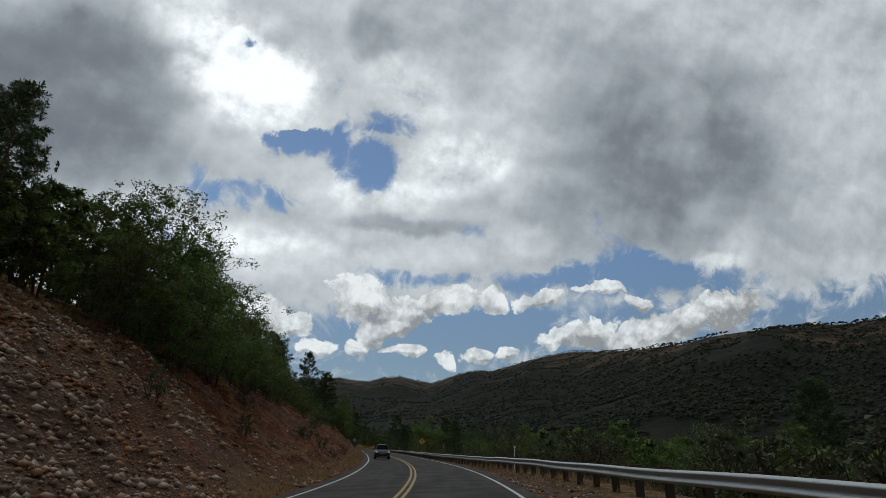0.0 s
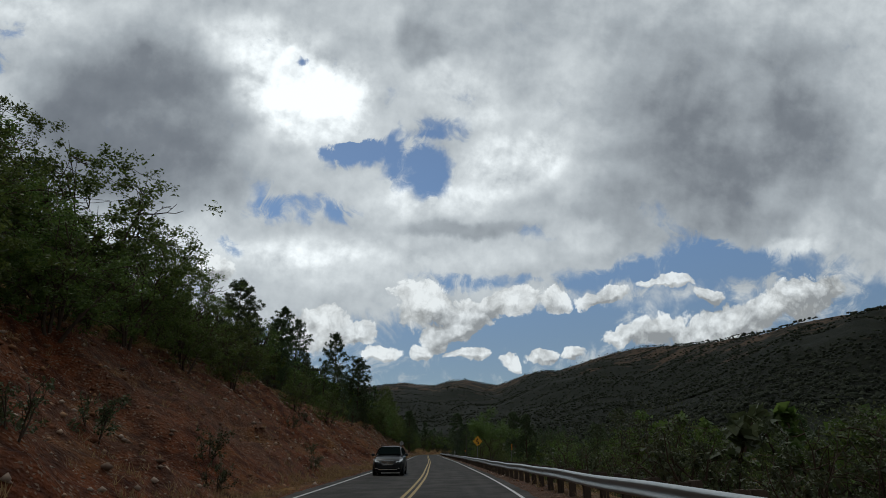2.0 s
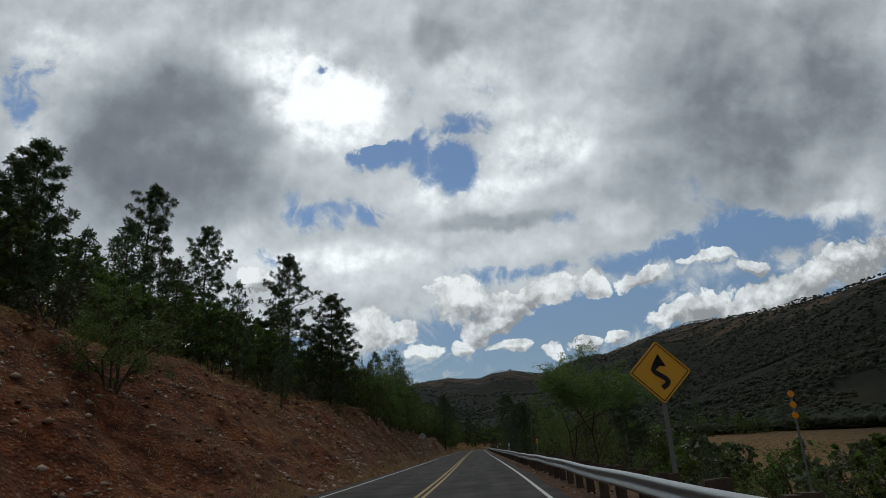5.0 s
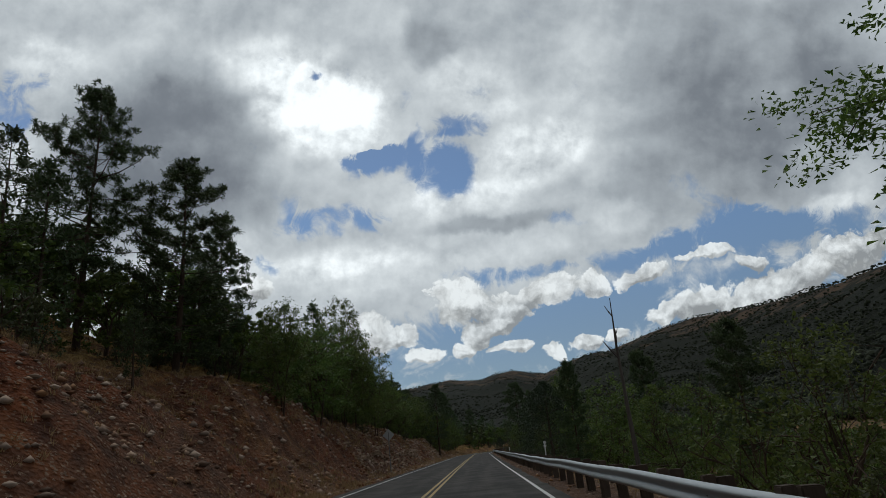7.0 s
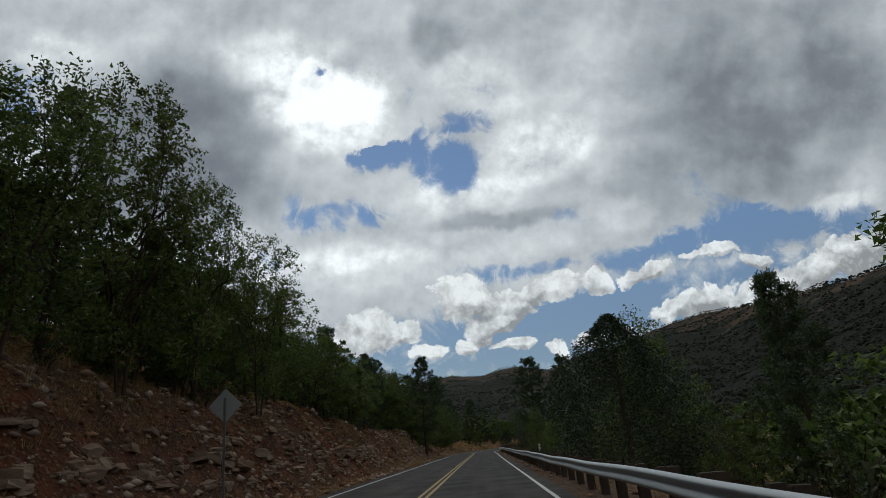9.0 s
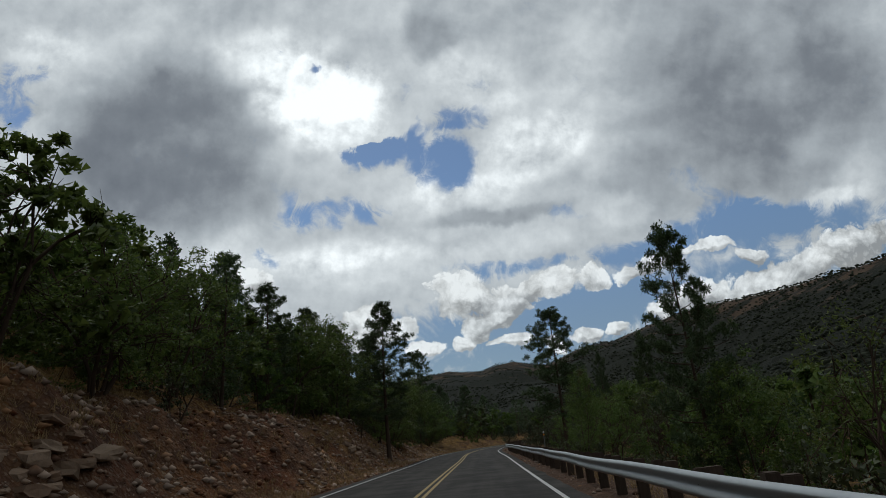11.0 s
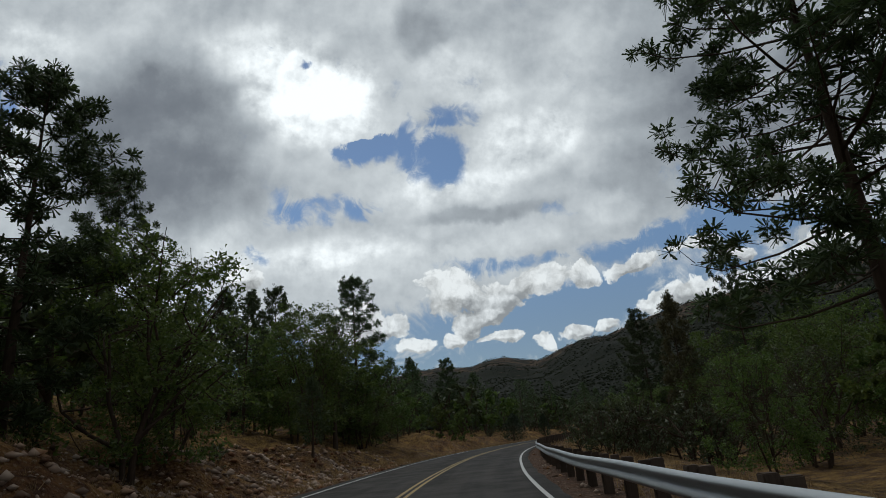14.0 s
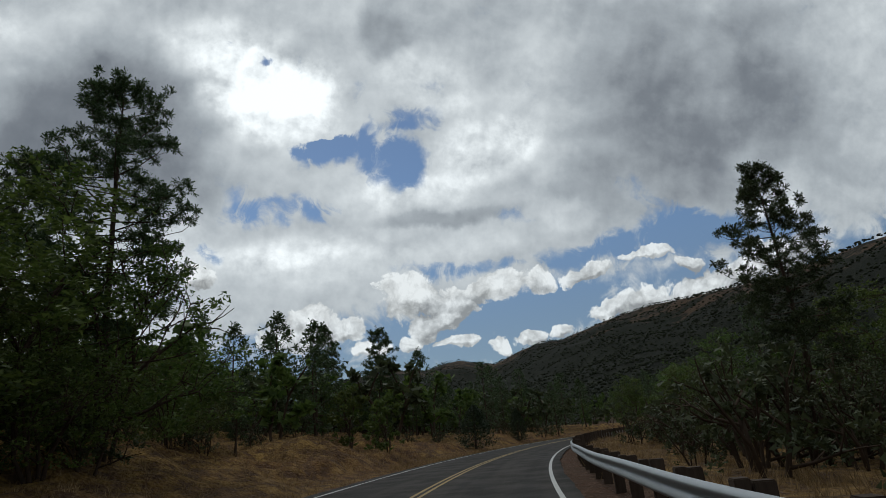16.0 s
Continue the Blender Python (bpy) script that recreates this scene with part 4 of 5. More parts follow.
def plant(kind, which, x, y, h, wide=1.0, turn=None, lean=0.0, group=""):
    """Sets a tree on the ground at x, y, h metres high."""
    t = TEMPLATES[kind][which]
    k = h / SIZE[kind][which]
    z = float(height(np.array([x]), np.array([y]))[0])
    rz = radians(TREE_RNG.uniform(0, 360) if turn is None else turn)
    m = Matrix.LocRotScale((x, y, z - 0.05), Euler((radians(TREE_RNG.uniform(-2, 2)), radians(lean + TREE_RNG.uniform(-2, 2)), rz)), (k * wide, k * wide, k))
    if t in USED:
        t = copy_thing(t, m @ Matrix.Diagonal((*(1 / v for v in t.scale), 1)))
    else:
        USED.add(t)
        t.matrix_basis = m
    if group:
        t["group"] = group
    return t


WOODS = []


def thicken(kind, which, x, y, h, wide=1.0):
    """Marks a far tree for the joined woods."""
    k = h / SIZE[kind][which]
    WOODS.append((kind, which, x, y, k * wide, k, TREE_RNG.uniform(0, 6.3)))


def join_woods():
    verts, faces, idx, mats, base = [], [], [], [], 0
    cache = {}
    for kind in ("far_oak", "far_pine"):
        for which, t in enumerate(TEMPLATES[kind]):
            vs, fs, ms, off = [], [], [], 0
            for c in t.children:
                me = c.data
                v = np.empty(len(me.vertices) * 3, np.float32)
                me.vertices.foreach_get("co", v)
                lp = np.empty(len(me.loops), np.int32)
                me.loops.foreach_get("vertex_index", lp)
                q = len(me.loops) // len(me.polygons)
                f = lp.reshape(-1, q)
                if q == 4:
                    f = np.concatenate([f[:, [0, 1, 2]], f[:, [0, 2, 3]]])
                m = me.materials[0]
                if m not in mats:
                    mats.append(m)
                vs.append(v.reshape(-1, 3))
                fs.append(f + off)
                ms.append(np.full(len(f), mats.index(m)))
                off += len(me.vertices)
            cache[kind, which] = (np.concatenate(vs), np.concatenate(fs), np.concatenate(ms))
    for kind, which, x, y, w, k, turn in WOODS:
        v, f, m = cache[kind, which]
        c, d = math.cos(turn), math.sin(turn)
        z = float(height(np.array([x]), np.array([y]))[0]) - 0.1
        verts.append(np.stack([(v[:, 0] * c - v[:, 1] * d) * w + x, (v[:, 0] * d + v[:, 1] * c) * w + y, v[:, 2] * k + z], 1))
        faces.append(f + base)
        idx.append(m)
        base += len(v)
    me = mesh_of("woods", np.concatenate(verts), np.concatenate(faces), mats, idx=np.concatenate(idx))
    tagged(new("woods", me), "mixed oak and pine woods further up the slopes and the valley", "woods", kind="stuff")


stock()


TAKEN = []

# ---------------------------------------------------------------- trees that stand out singly
HILL_PINES, HILL_OAKS, CREEK = "pines over the cutting", "oaks over the cutting", "trees on the creek side"
# each row: kind, form, x, y, height of the top over the road, width
# trees over the first bend
FIRST_BEND = [
    ("pine", 2, -28, 33, 21.5, 1.15), ("oak", 2, -21.2, 35, 13, 1.2), ("oak", 4, -18.6, 37, 11.5, 1.3),
    ("oak", 1, -24.4, 39, 17.5, 1.25), ("oak", 0, -19.3, 41.5, 12.5, 1.2), ("oak", 3, -22.4, 42.2, 18.8, 1.3),
    ("oak", 2, -22.3, 47.5, 17, 1.25), ("oak", 4, -18.4, 47, 11.5, 1.4), ("oak", 0, -23.5, 52.5, 17.5, 1.2),
    ("oak", 2, -18.8, 54, 12.5, 1.3), ("oak", 4, -22.8, 60, 16, 1.2), ("oak", 4, -19, 62, 12, 1.4)]
# trees over the red cutting
CUTTING = [
    ("oak", 1, -27, 66, 21, 1.1), ("oak", 0, -19.2, 69, 13, 1.2), ("oak", 2, -23, 71, 19, 1.3),
    ("oak", 4, -18.8, 76.5, 11.5, 1.4), ("oak", 0, -22.8, 78, 17.4, 1.25), ("oak", 2, -23, 85, 16.5, 1.25),
    ("oak", 2, -18.5, 86, 11.5, 1.3), ("oak", 4, -22, 91, 14, 1.1), ("pine", 3, -22, 96.5, 19, 1.15),
    ("oak", 2, -25, 102, 17.5, 1.2), ("oak", 4, -16.2, 100.8, 9.5, 1.1), ("oak", 0, -24, 109, 17, 1.2)]
# trees on the slope of pines
PINE_SLOPE = [
    ("oak", 4, -14.7, 113, 8.6, 1.3), ("pine", 3, -23, 117.5, 19.4, 1.05), ("pine", 1, -28.5, 123, 21.5, 1),
    ("young_pine", 1, -14.2, 133, 9.8, 1), ("pine", 1, -27, 136, 25.5, 1), ("young_pine", 1, -16.8, 141, 12, 1),
    ("pine", 0, -27, 147, 25.5, 1), ("young_pine", 0, -13.4, 148.5, 8.2, 0.9), ("pine", 4, -20.4, 155, 24.6, 0.95),
    ("pine", 2, -16.3, 157.5, 19.9, 1.25), ("oak", 3, -12.2, 163.5, 11.6, 1.2), ("pine", 1, -17, 165, 19.5, 0.9)]
# trees over the broken ledge
LEDGE = [
    ("oak", 1, -11.6, 170, 11.2, 1.3), ("oak", 3, -12.2, 175.9, 12.9, 1.1), ("oak", 3, -12.2, 181.6, 16.2, 0.92),
    ("oak", 3, -12.2, 186.9, 14.3, 0.75), ("oak", 3, -10.9, 191.2, 13.1, 0.9), ("oak", 1, -13, 199, 13.2, 1.2),
    ("oak", 2, -12.8, 207, 11, 1.2), ("oak", 4, -12, 216, 9.5, 1.3), ("oak", 0, -13.5, 224, 11, 1.2)]
# trees on the low bank
LOW_BANK = [
    ("pine", 2, -13.2, 235.4, 12.8, 1.15), ("oak", 3, -13, 241, 11.4, 1.2), ("oak", 3, -11.2, 246, 12, 1.2),
    ("oak", 1, -14.5, 246.5, 9.5, 1.3), ("pine", 2, -21.5, 249, 20.5, 1), ("oak", 1, -14, 251.5, 13.5, 1.1),
    ("young_pine", 1, -11.4, 252, 10.8, 1.3), ("pine", 0, -8.2, 253.3, 15.3, 1.15), ("oak", 3, -16.5, 255, 12, 1.3),
    ("oak", 0, -9.8, 258.5, 7.5, 1.2), ("oak", 2, -11.5, 263, 6.8, 1.2), ("pine", 1, -19.4, 266.5, 18.8, 1.1)]
# trees where the flat begins
FLAT_EDGE = [
    ("pine", 3, -12.5, 268, 14.5, 1.1), ("oak", 0, -10.2, 270.5, 9, 1.1), ("oak", 4, -10.6, 274, 6.6, 1.3),
    ("oak", 3, -13, 276.5, 11, 1.1), ("oak", 0, -15, 281, 9, 1.3), ("pine", 0, -21, 286, 20.4, 1),
    ("young_pine", 0, -8.4, 286, 5.8, 1), ("oak", 3, -10.2, 293.5, 11.5, 1.2), ("pine", 1, -19, 298.2, 15.2, 0.85),
    ("oak", 1, -13, 298.5, 12.5, 1.1), ("young_pine", 1, -10.3, 300.5, 11.5, 1.2)]
# trees on the flat
FLAT = [
    ("oak", 3, -16.5, 302.5, 12, 1.2), ("oak", 3, -10.4, 305.2, 11.4, 1.7), ("oak", 2, -12.2, 304, 8, 1.35),
    ("oak", 1, -17, 305, 10.5, 1.3), ("oak", 4, -9, 306, 6.5, 1.3), ("pine", 0, -19, 306.8, 17.2, 0.8),
    ("oak", 0, -13.5, 309, 9.5, 1.3), ("oak", 2, -9, 309.6, 9.2, 1.4), ("pine", 4, -10.2, 311.5, 18.9, 1)]
# trees on the far part of the flat
FAR_FLAT = [
    ("pine", 1, -25, 316, 19.5, 0.9), ("oak", 2, -9.6, 316.5, 6.5, 1.2), ("oak", 2, -15.5, 318, 9.5, 1.3),
    ("young_pine", 1, -7.6, 320, 5.4, 1.1), ("oak", 4, -9.5, 320.5, 6, 1.3), ("oak", 4, -12.8, 323, 6.5, 1.4),
    ("pine", 2, -22.6, 323, 22.3, 0.9), ("young_pine", 0, -2, 344, 5, 1.2), ("juniper", 0, 7.3, 349, 4.3, 1.05),
    ("young_pine", 1, 1.5, 352, 6.5, 1.2), ("pine", 3, -27, 362, 17.5, 0.9), ("pine", 0, -8.9, 363, 17, 1),
    ("juniper", 0, 14, 364, 4.2, 0.65), ("pine", 2, -2.8, 365, 16.5, 1.05), ("pine", 1, -32, 372, 19, 0.9)]
# trees by the creek, first half
CREEK_NEAR = [
    ("pine", 3, 22, 36, 6.5, 1), ("oak", 5, 6.9, 131, 7.6, 1.3), ("oak", 4, 9.5, 142.5, 3.6, 1.1),
    ("snag", 0, 4.8, 145.2, 5.7, 0.8), ("oak", 2, 8.6, 152, 3.2, 1), ("pine", 3, 5.4, 160.5, 5.9, 0.75),
    ("oak", 1, 9.5, 171, 5.2, 1.3), ("pine", 3, 20, 172, 9.5, 1), ("juniper", 1, 8.2, 196.5, 8, 1.05)]
# trees by the creek, second half
CREEK_MID = [
    ("oak", 3, 11.5, 203, 9, 1), ("pine", 3, 22, 204, 12, 0.9), ("oak", 1, 9.6, 221, 3.6, 1.1),
    ("pine", 2, 8.7, 221.5, 9.6, 0.7), ("oak", 2, 9.8, 243, 3.4, 1.1), ("oak", 4, 10.5, 252, 3.6, 1.2),
    ("oak", 3, 6.5, 236.2, 5.1, 0.75), ("pine", 4, 9.2, 263.6, 15.1, 1.2), ("oak", 2, 10.5, 273, 3.4, 1),
    ("thicket", 0, 15.5, 279, 4, 1.1), ("pine", 3, 23.7, 279.4, 12.6, 0.7), ("oak", 0, 19, 284, 6, 1.2)]
# trees by the creek in the last bend
CREEK_BEND = [
    ("thicket", 0, 18, 290, 4.5, 1.1), ("oak", 2, 24, 290, 8, 1.1), ("pine", 1, 20.5, 293.5, 13.2, 0.6),
    ("thicket", 1, 20, 296.5, 5, 1.2), ("thicket", 1, 14, 298, 3.4, 1), ("oak", 0, 27.5, 300, 8.5, 1.2),
    ("thicket", 0, 22.5, 301, 6.5, 1.2), ("brown_pine", 0, 18.1, 302, 11.9, 0.75)]
# trees by the creek past the bend
CREEK_FAR = [
    ("oak", 2, 23, 305, 8.5, 1.2), ("thicket", 0, 15.5, 306.5, 3.2, 1.2), ("thicket", 1, 21.5, 311, 5.5, 1.2),
    ("pine", 0, 18.8, 312.6, 12.6, 1), ("thicket", 0, 16.5, 316, 4, 1.2), ("oak", 2, 26, 318, 7, 1.2),
    ("oak", 1, 20, 322, 6, 1.1), ("oak", 4, 24, 330, 5, 1.2), ("oak", 0, 27, 343, 6, 1.2),
    ("oak", 1, 24.3, 350, 6, 1.2), ("oak", 1, 30.5, 352, 7, 1.2), ("oak", 0, 34, 360, 7, 1.2)]


def set_trees(rows, creek=False):
    for kind, form, hx, hy, top, wide in rows:
        group = CREEK if creek else HILL_PINES if "pine" in kind else HILL_OAKS
        plant(kind, form, hx, hy, top - float(height(np.array([hx]), np.array([hy]))[0]), wide, group=group)
        TAKEN.append((hx, hy))


for stretch in (FIRST_BEND, CUTTING, PINE_SLOPE, LEDGE, LOW_BANK, FLAT_EDGE, FLAT, FAR_FLAT):
    set_trees(stretch)
for stretch in (CREEK_NEAR, CREEK_MID, CREEK_BEND, CREEK_FAR):
    set_trees(stretch, True)


def scatter():
    r = TREE_RNG
    # hillside over the cutting

    def free(x, y, d):
        for a, b in TAKEN:
            if (a - x) ** 2 + (b - y) ** 2 < d * d:
                return False
        TAKEN.append((x, y))
        return True
    for _ in range(1500):
        y = r.uniform(-5, 268)
        zc, lean = float(np.interp(y, CREST[:, 0], CREST[:, 1])), float(np.interp(y, CREST[:, 0], CREST[:, 2]))
        edge = 9.2 + zc * lean + float(np.interp(y, [95, 120, 168, 176], [0, 3.0, 3.0, 0.5]))
        u = -(edge + 24 * r.random() ** 1.4)
        x, yy = spot(y, u)
        if not free(x, yy, 2.2 + 0.05 * (-u - edge)):
            continue
        thin = float(np.interp(y, [40, 62, 76, 90, 120, 180, 230], [0.9, 0.9, 0.72, 0.68, 0.72, 0.85, 0.85]))
        if r.random() < 0.28:
            (plant if -u < edge + 5 else thicken)("far_pine", r.randrange(2), x, yy, thin * r.uniform(8, 13), 1.0)
        else:
            if -u < edge + 7:
                plant("mid_oak", r.randrange(2), x, yy, thin * r.uniform(5.0, 8.5), 1.15, group="oaks on the hillside")
            else:
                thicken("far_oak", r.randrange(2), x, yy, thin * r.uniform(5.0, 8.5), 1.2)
    # creek side
    for _ in range(900):
        y = r.uniform(22, 296)
        near = y > 108
        u = (9.0 if near else 12.0) + 32 * r.random() ** 1.3
        if y > 262:
            u += 6
        x, yy = spot(y, u)
        if 112 < y < 138 and u < 15 or 160 < y < 190 and u < 15 or 215 < y < 262 and u < 14 or not free(x, yy, 2.3 + 0.055 * u):
            continue
        q, k = r.random(), float(np.interp(y, [20, 60, 100, 115, 165, 188, 205, 250, 275], [0.85, 1.2, 1.3, 0.75, 0.78, 0.9, 1.2, 1.1, 0.9]))
        if q < 0.58:
            if u < 17:
                plant("thicket", r.randrange(2), x, yy, k * r.uniform(4, 7), 1.1, group="scrub along the creek")
            else:
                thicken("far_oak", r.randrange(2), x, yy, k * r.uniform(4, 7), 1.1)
        elif q < 0.88:
            if 15 < u < 26:
                plant("mid_oak", r.randrange(2), x, yy, k * r.uniform(5, 7.5), 1.1, group="oaks along the creek")
            elif u <= 15:
                plant("thicket", 1, x, yy, k * r.uniform(4.2, 6.5), 1.0, group="scrub along the creek")
            else:
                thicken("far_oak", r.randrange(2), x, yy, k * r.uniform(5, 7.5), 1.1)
        else:
            (plant if 14 < u < 26 else thicken)("far_pine", r.randrange(2), x, yy, k * r.uniform(5, 8), 1.0)
    # the wood behind the flat
    for _ in range(420):
        y = r.uniform(225, 400)
        x, yy = spot(y, -(15.5 + 46 * r.random() ** 1.2))
        if free(x, yy, 3.0):
            far = r.random() < 0.35
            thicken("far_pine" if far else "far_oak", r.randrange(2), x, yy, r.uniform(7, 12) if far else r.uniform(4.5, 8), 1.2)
    # valley floor ahead and woods further off
    for _ in range(800):
        y = 296 + 264 * r.random() ** 1.3
        x = r.uniform(-70, 110)
        u = x - float(centre(y))
        if (-15 if y < 322 else -9) < u < 11 and y < 420 or not free(x, y, 3.0 + (y - 296) * 0.010):
            continue
        if r.random() < 0.3:
            (plant if y < 400 else thicken)("far_pine", r.randrange(2), x, y, r.uniform(7, 13))
        else:
            (plant if y < 360 else thicken)("mid_oak" if y < 360 else "far_oak", r.randrange(2), x, y, r.uniform(3.0, 7.0), 1.1)


scatter()
join_woods()


def far_woods():
    """Scrub woods on the distant slopes: many small uneven clumps in one mesh."""
    rng = np.random.default_rng(77)
    n = 82000
    az = np.radians(rng.uniform(-50, 75, n))
    r = 150 + 3240 * rng.uniform(0, 1, n) ** 1.75
    x, y = r * np.sin(az), 200 + r * np.cos(az)
    u = x - centre(y)
    lie = 0.8 * bumps(x, y, 170, 40) + 0.5 * bumps(x, y, 60, 42) + 0.4 * bumps(x, y, 18, 41)
    ok = ((np.abs(u) > 42) | (y > 560)) & (lie > np.interp(r, [200, 600, 1200], [-0.9, -0.5, -0.22]))
    x, y, r = x[ok], y[ok], r[ok]
    z = height(x, y)
    base = np.array([(1, 0, 0), (0, 1, 0), (-1, 0, 0), (0, -1, 0), (0, 0, 1), (0, 0, -1), (0.7, 0.7, 0.6), (-0.7, 0.7, 0.6), (-0.7, -0.7, 0.6), (0.7, -0.7, 0.6)], float)
    tri = np.array([(0, 6, 9), (6, 1, 7), (7, 2, 8), (8, 3, 9), (6, 7, 4), (7, 8, 4), (8, 9, 4), (9, 6, 4), (0, 1, 6), (1, 2, 7), (2, 3, 8), (3, 0, 9)])
    k = len(base)
    s = rng.uniform(0.7, 2.0, (len(x), 1, 1)) * (1 + np.minimum(r, 1500)[:, None, None] / 2100)
    shape = base[None] * s * rng.uniform(0.5, 1.35, (len(x), k, 1)) * np.array([1, 1, 1.05])
    v = shape + np.stack([x, y, z], 1)[:, None, :] + np.array([0, 0, 0.9]) * s
    f = (tri[None] + (np.arange(len(x)) * k)[:, None, None]).reshape(-1, 3)
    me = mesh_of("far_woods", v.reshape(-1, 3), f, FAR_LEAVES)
    tagged(new("far_woods", me), "dark green scrub oak and juniper on the distant slopes", "woods", kind="stuff")


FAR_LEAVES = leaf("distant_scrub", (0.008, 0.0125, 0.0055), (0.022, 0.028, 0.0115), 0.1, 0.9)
far_woods()

# ---------------------------------------------------------------- signs and roadside markers


def diamond(size, thick):
    """An upright diamond plate with rounded corners, facing -y."""
    bm = bmesh.new()
    half, r, pts = size / math.sqrt(2), 0.05, []
    for k in range(4):
        a = k * math.pi / 2
        cx, cz = (half - r * 1.41) * math.cos(a), (half - r * 1.41) * math.sin(a)
        for j in range(5):
            b = a - math.pi / 4 + j * math.pi / 8
            pts.append((cx + r * math.cos(b), cz + r * math.sin(b)))
    front = [bm.verts.new((x, -thick / 2, z)) for x, z in pts]
    back = [bm.verts.new((x, thick / 2, z)) for x, z in pts]
    bm.faces.new(front)
    bm.faces.new(back[::-1])
    n = len(pts)
    for i in range(n):
        bm.faces.new((front[(i + 1) % n], front[i], back[i], back[(i + 1) % n]))
    bmesh.ops.recalc_face_normals(bm, faces=bm.faces[:])
    return bm


def ribbon(points, width, y):
    """A flat bent bar through points (x, z) just before a plate."""
    bm = bmesh.new()
    pts = [Vector((a, 0, b)) for a, b in points]
    rows = []
    for i, p in enumerate(pts):
        d = (pts[min(i + 1, len(pts) - 1)] - pts[max(i - 1, 0)]).normalized()
        s = Vector((-d.z, 0, d.x)) * width / 2
        rows.append([bm.verts.new((q.x, yy, q.z)) for q in (p + s, p - s) for yy in (y, y + 0.004)])
    for a, b in zip(rows, rows[1:]):
        bm.faces.new((a[0], a[2], b[2], b[0]))
        bm.faces.new((a[1], b[1], b[3], a[3]))
        bm.faces.new((a[0], b[0], b[1], a[1]))
        bm.faces.new((a[2], a[3], b[3], b[2]))
    return bm


def channel_post(h, w=0.065):
    return join(box(w, 0.012, h, (0, 0.03, h / 2 - 0.3)), box(0.008, 0.035, h, (-w / 2, 0.045, h / 2 - 0.3)), box(0.008, 0.035, h, (w / 2, 0.045, h / 2 - 0.3)))


def warning_sign(x, y, centre_z, size, facing, label, face_mat, arrow):
    z = float(height(np.array([x]), np.array([y]))[0])
    s = tagged(new("road_sign"), label, "road sign")
    s.matrix_basis = pose(x, y, z, 0, 1.0, facing)
    c = centre_z - z
    part("post", channel_post(c + size * 0.72), GREY_STEEL, s, "galvanised steel channel post")
    up = Matrix.Translation((0, 0, c))
    plate = diamond(size, 0.012)
    bmesh.ops.transform(plate, matrix=up, verts=plate.verts)
    p = part("plate", plate, face_mat, s)
    for dz in (0.18, -0.18):
        b = rod(0.012, 0.012, 0.012, 8, Matrix.Translation((0, -0.010, c + dz)) @ Matrix.Rotation(math.pi / 2, 4, "X"))
        part("bolt", b, GREY_STEEL, p)
    if arrow:
        curve = [(0.11 * math.sin(t * 2 * math.pi * 0.95) * (1 if t < 0.9 else 0.8), -0.27 + 0.40 * t) for t in [i / 18 for i in range(19)]]
        bm = ribbon(curve, 0.085, -0.012)
        head = bmesh.new()
        tip, hz = Vector((curve[-1][0] + 0.03, 0, 0.31)), 0.12
        a = [head.verts.new(v) for v in ((tip.x, -0.012, tip.z), (tip.x - 0.13, -0.012, hz), (tip.x + 0.11, -0.012, hz - 0.03))]
        head.faces.new(a)
        bmesh.ops.solidify(head, geom=head.faces[:], thickness=0.004)
        bm = join(bm, head)
        bmesh.ops.transform(bm, matrix=up, verts=bm.verts)
        part("arrow", bm, SIGN_BLACK, p, "black winding arrow")
        rim = []
        h = size / math.sqrt(2) - 0.05
        ring = [(h, 0), (0, h), (-h, 0), (0, -h), (h, 0)]
        for q0, q1 in zip(ring, ring[1:]):
            rim.append(ribbon([q0, ((q0[0] + q1[0]) / 2, (q0[1] + q1[1]) / 2), q1], 0.014, -0.011))
        bm = join(*rim)
        bmesh.ops.transform(bm, matrix=up, verts=bm.verts)
        part("border", bm, SIGN_BLACK, p, "thin black border")
    return s


warning_sign(2.95, 100.0, 2.30, 0.76, 2.0, "yellow diamond winding-road sign behind the guard rail", SIGN_YELLOW, True)
warning_sign(-8.0, 180.5, 3.15, 0.76, 182.0, "back of a grey diamond sign on a thin post", SIGN_BACK, False)


def delineator(y, u, h, kind):
    """A marker post with round reflectors."""
    x, yy = spot(y, u)
    z = float(height(np.array([x]), np.array([yy]))[0])
    h = h - z if kind in ("pair", "three", "tall") else h
    d = tagged(new("marker_post"), "thin marker post with %s reflectors beside the guard rail" % ("three amber" if kind == "three" else "amber" if kind == "amber" else "white and amber" if kind == "pair" else "white"), "marker post")
    d.matrix_basis = pose(x, yy, z, 0, 1.5, 4)
    part("post", box(0.06, 0.012, h + 0.3, (0, 0.02, h / 2 - 0.15), 0.003), GREY_STEEL if kind not in ("white", "tall") else WHITE_PLASTIC, d)
    for i in range({"three": 3, "amber": 2, "white": 2, "pair": 2, "tall": 1}[kind]):
        at = Matrix.Translation((0, 0.0, h - 0.08 - i * (0.24 if kind == "three" else 0.17))) @ Matrix.Rotation(math.pi / 2, 4, "X")
        b = rod(*(2 * (0.055 if kind in ("amber", "pair") else 0.075,)), 0.02, 16, at)
        part("reflector", b, AMBER if kind not in ("white", "tall") and not (kind == "pair" and i == 0) else WHITE_PLASTIC, d)
    return d


for dy, du, dh, dk in ((41.5, 5.0, 1.55, "tall"), (104.0, 7.2, 2.05, "three"), (127.0, 3.4, 1.55, "amber"), (157.7, 3.3, 1.45, "white"), (199.8, 3.4, 1.15, "white"), (239.2, 4.3 - float(centre(239.2)), 1.55, "pair")):
    delineator(dy, du, dh, dk)


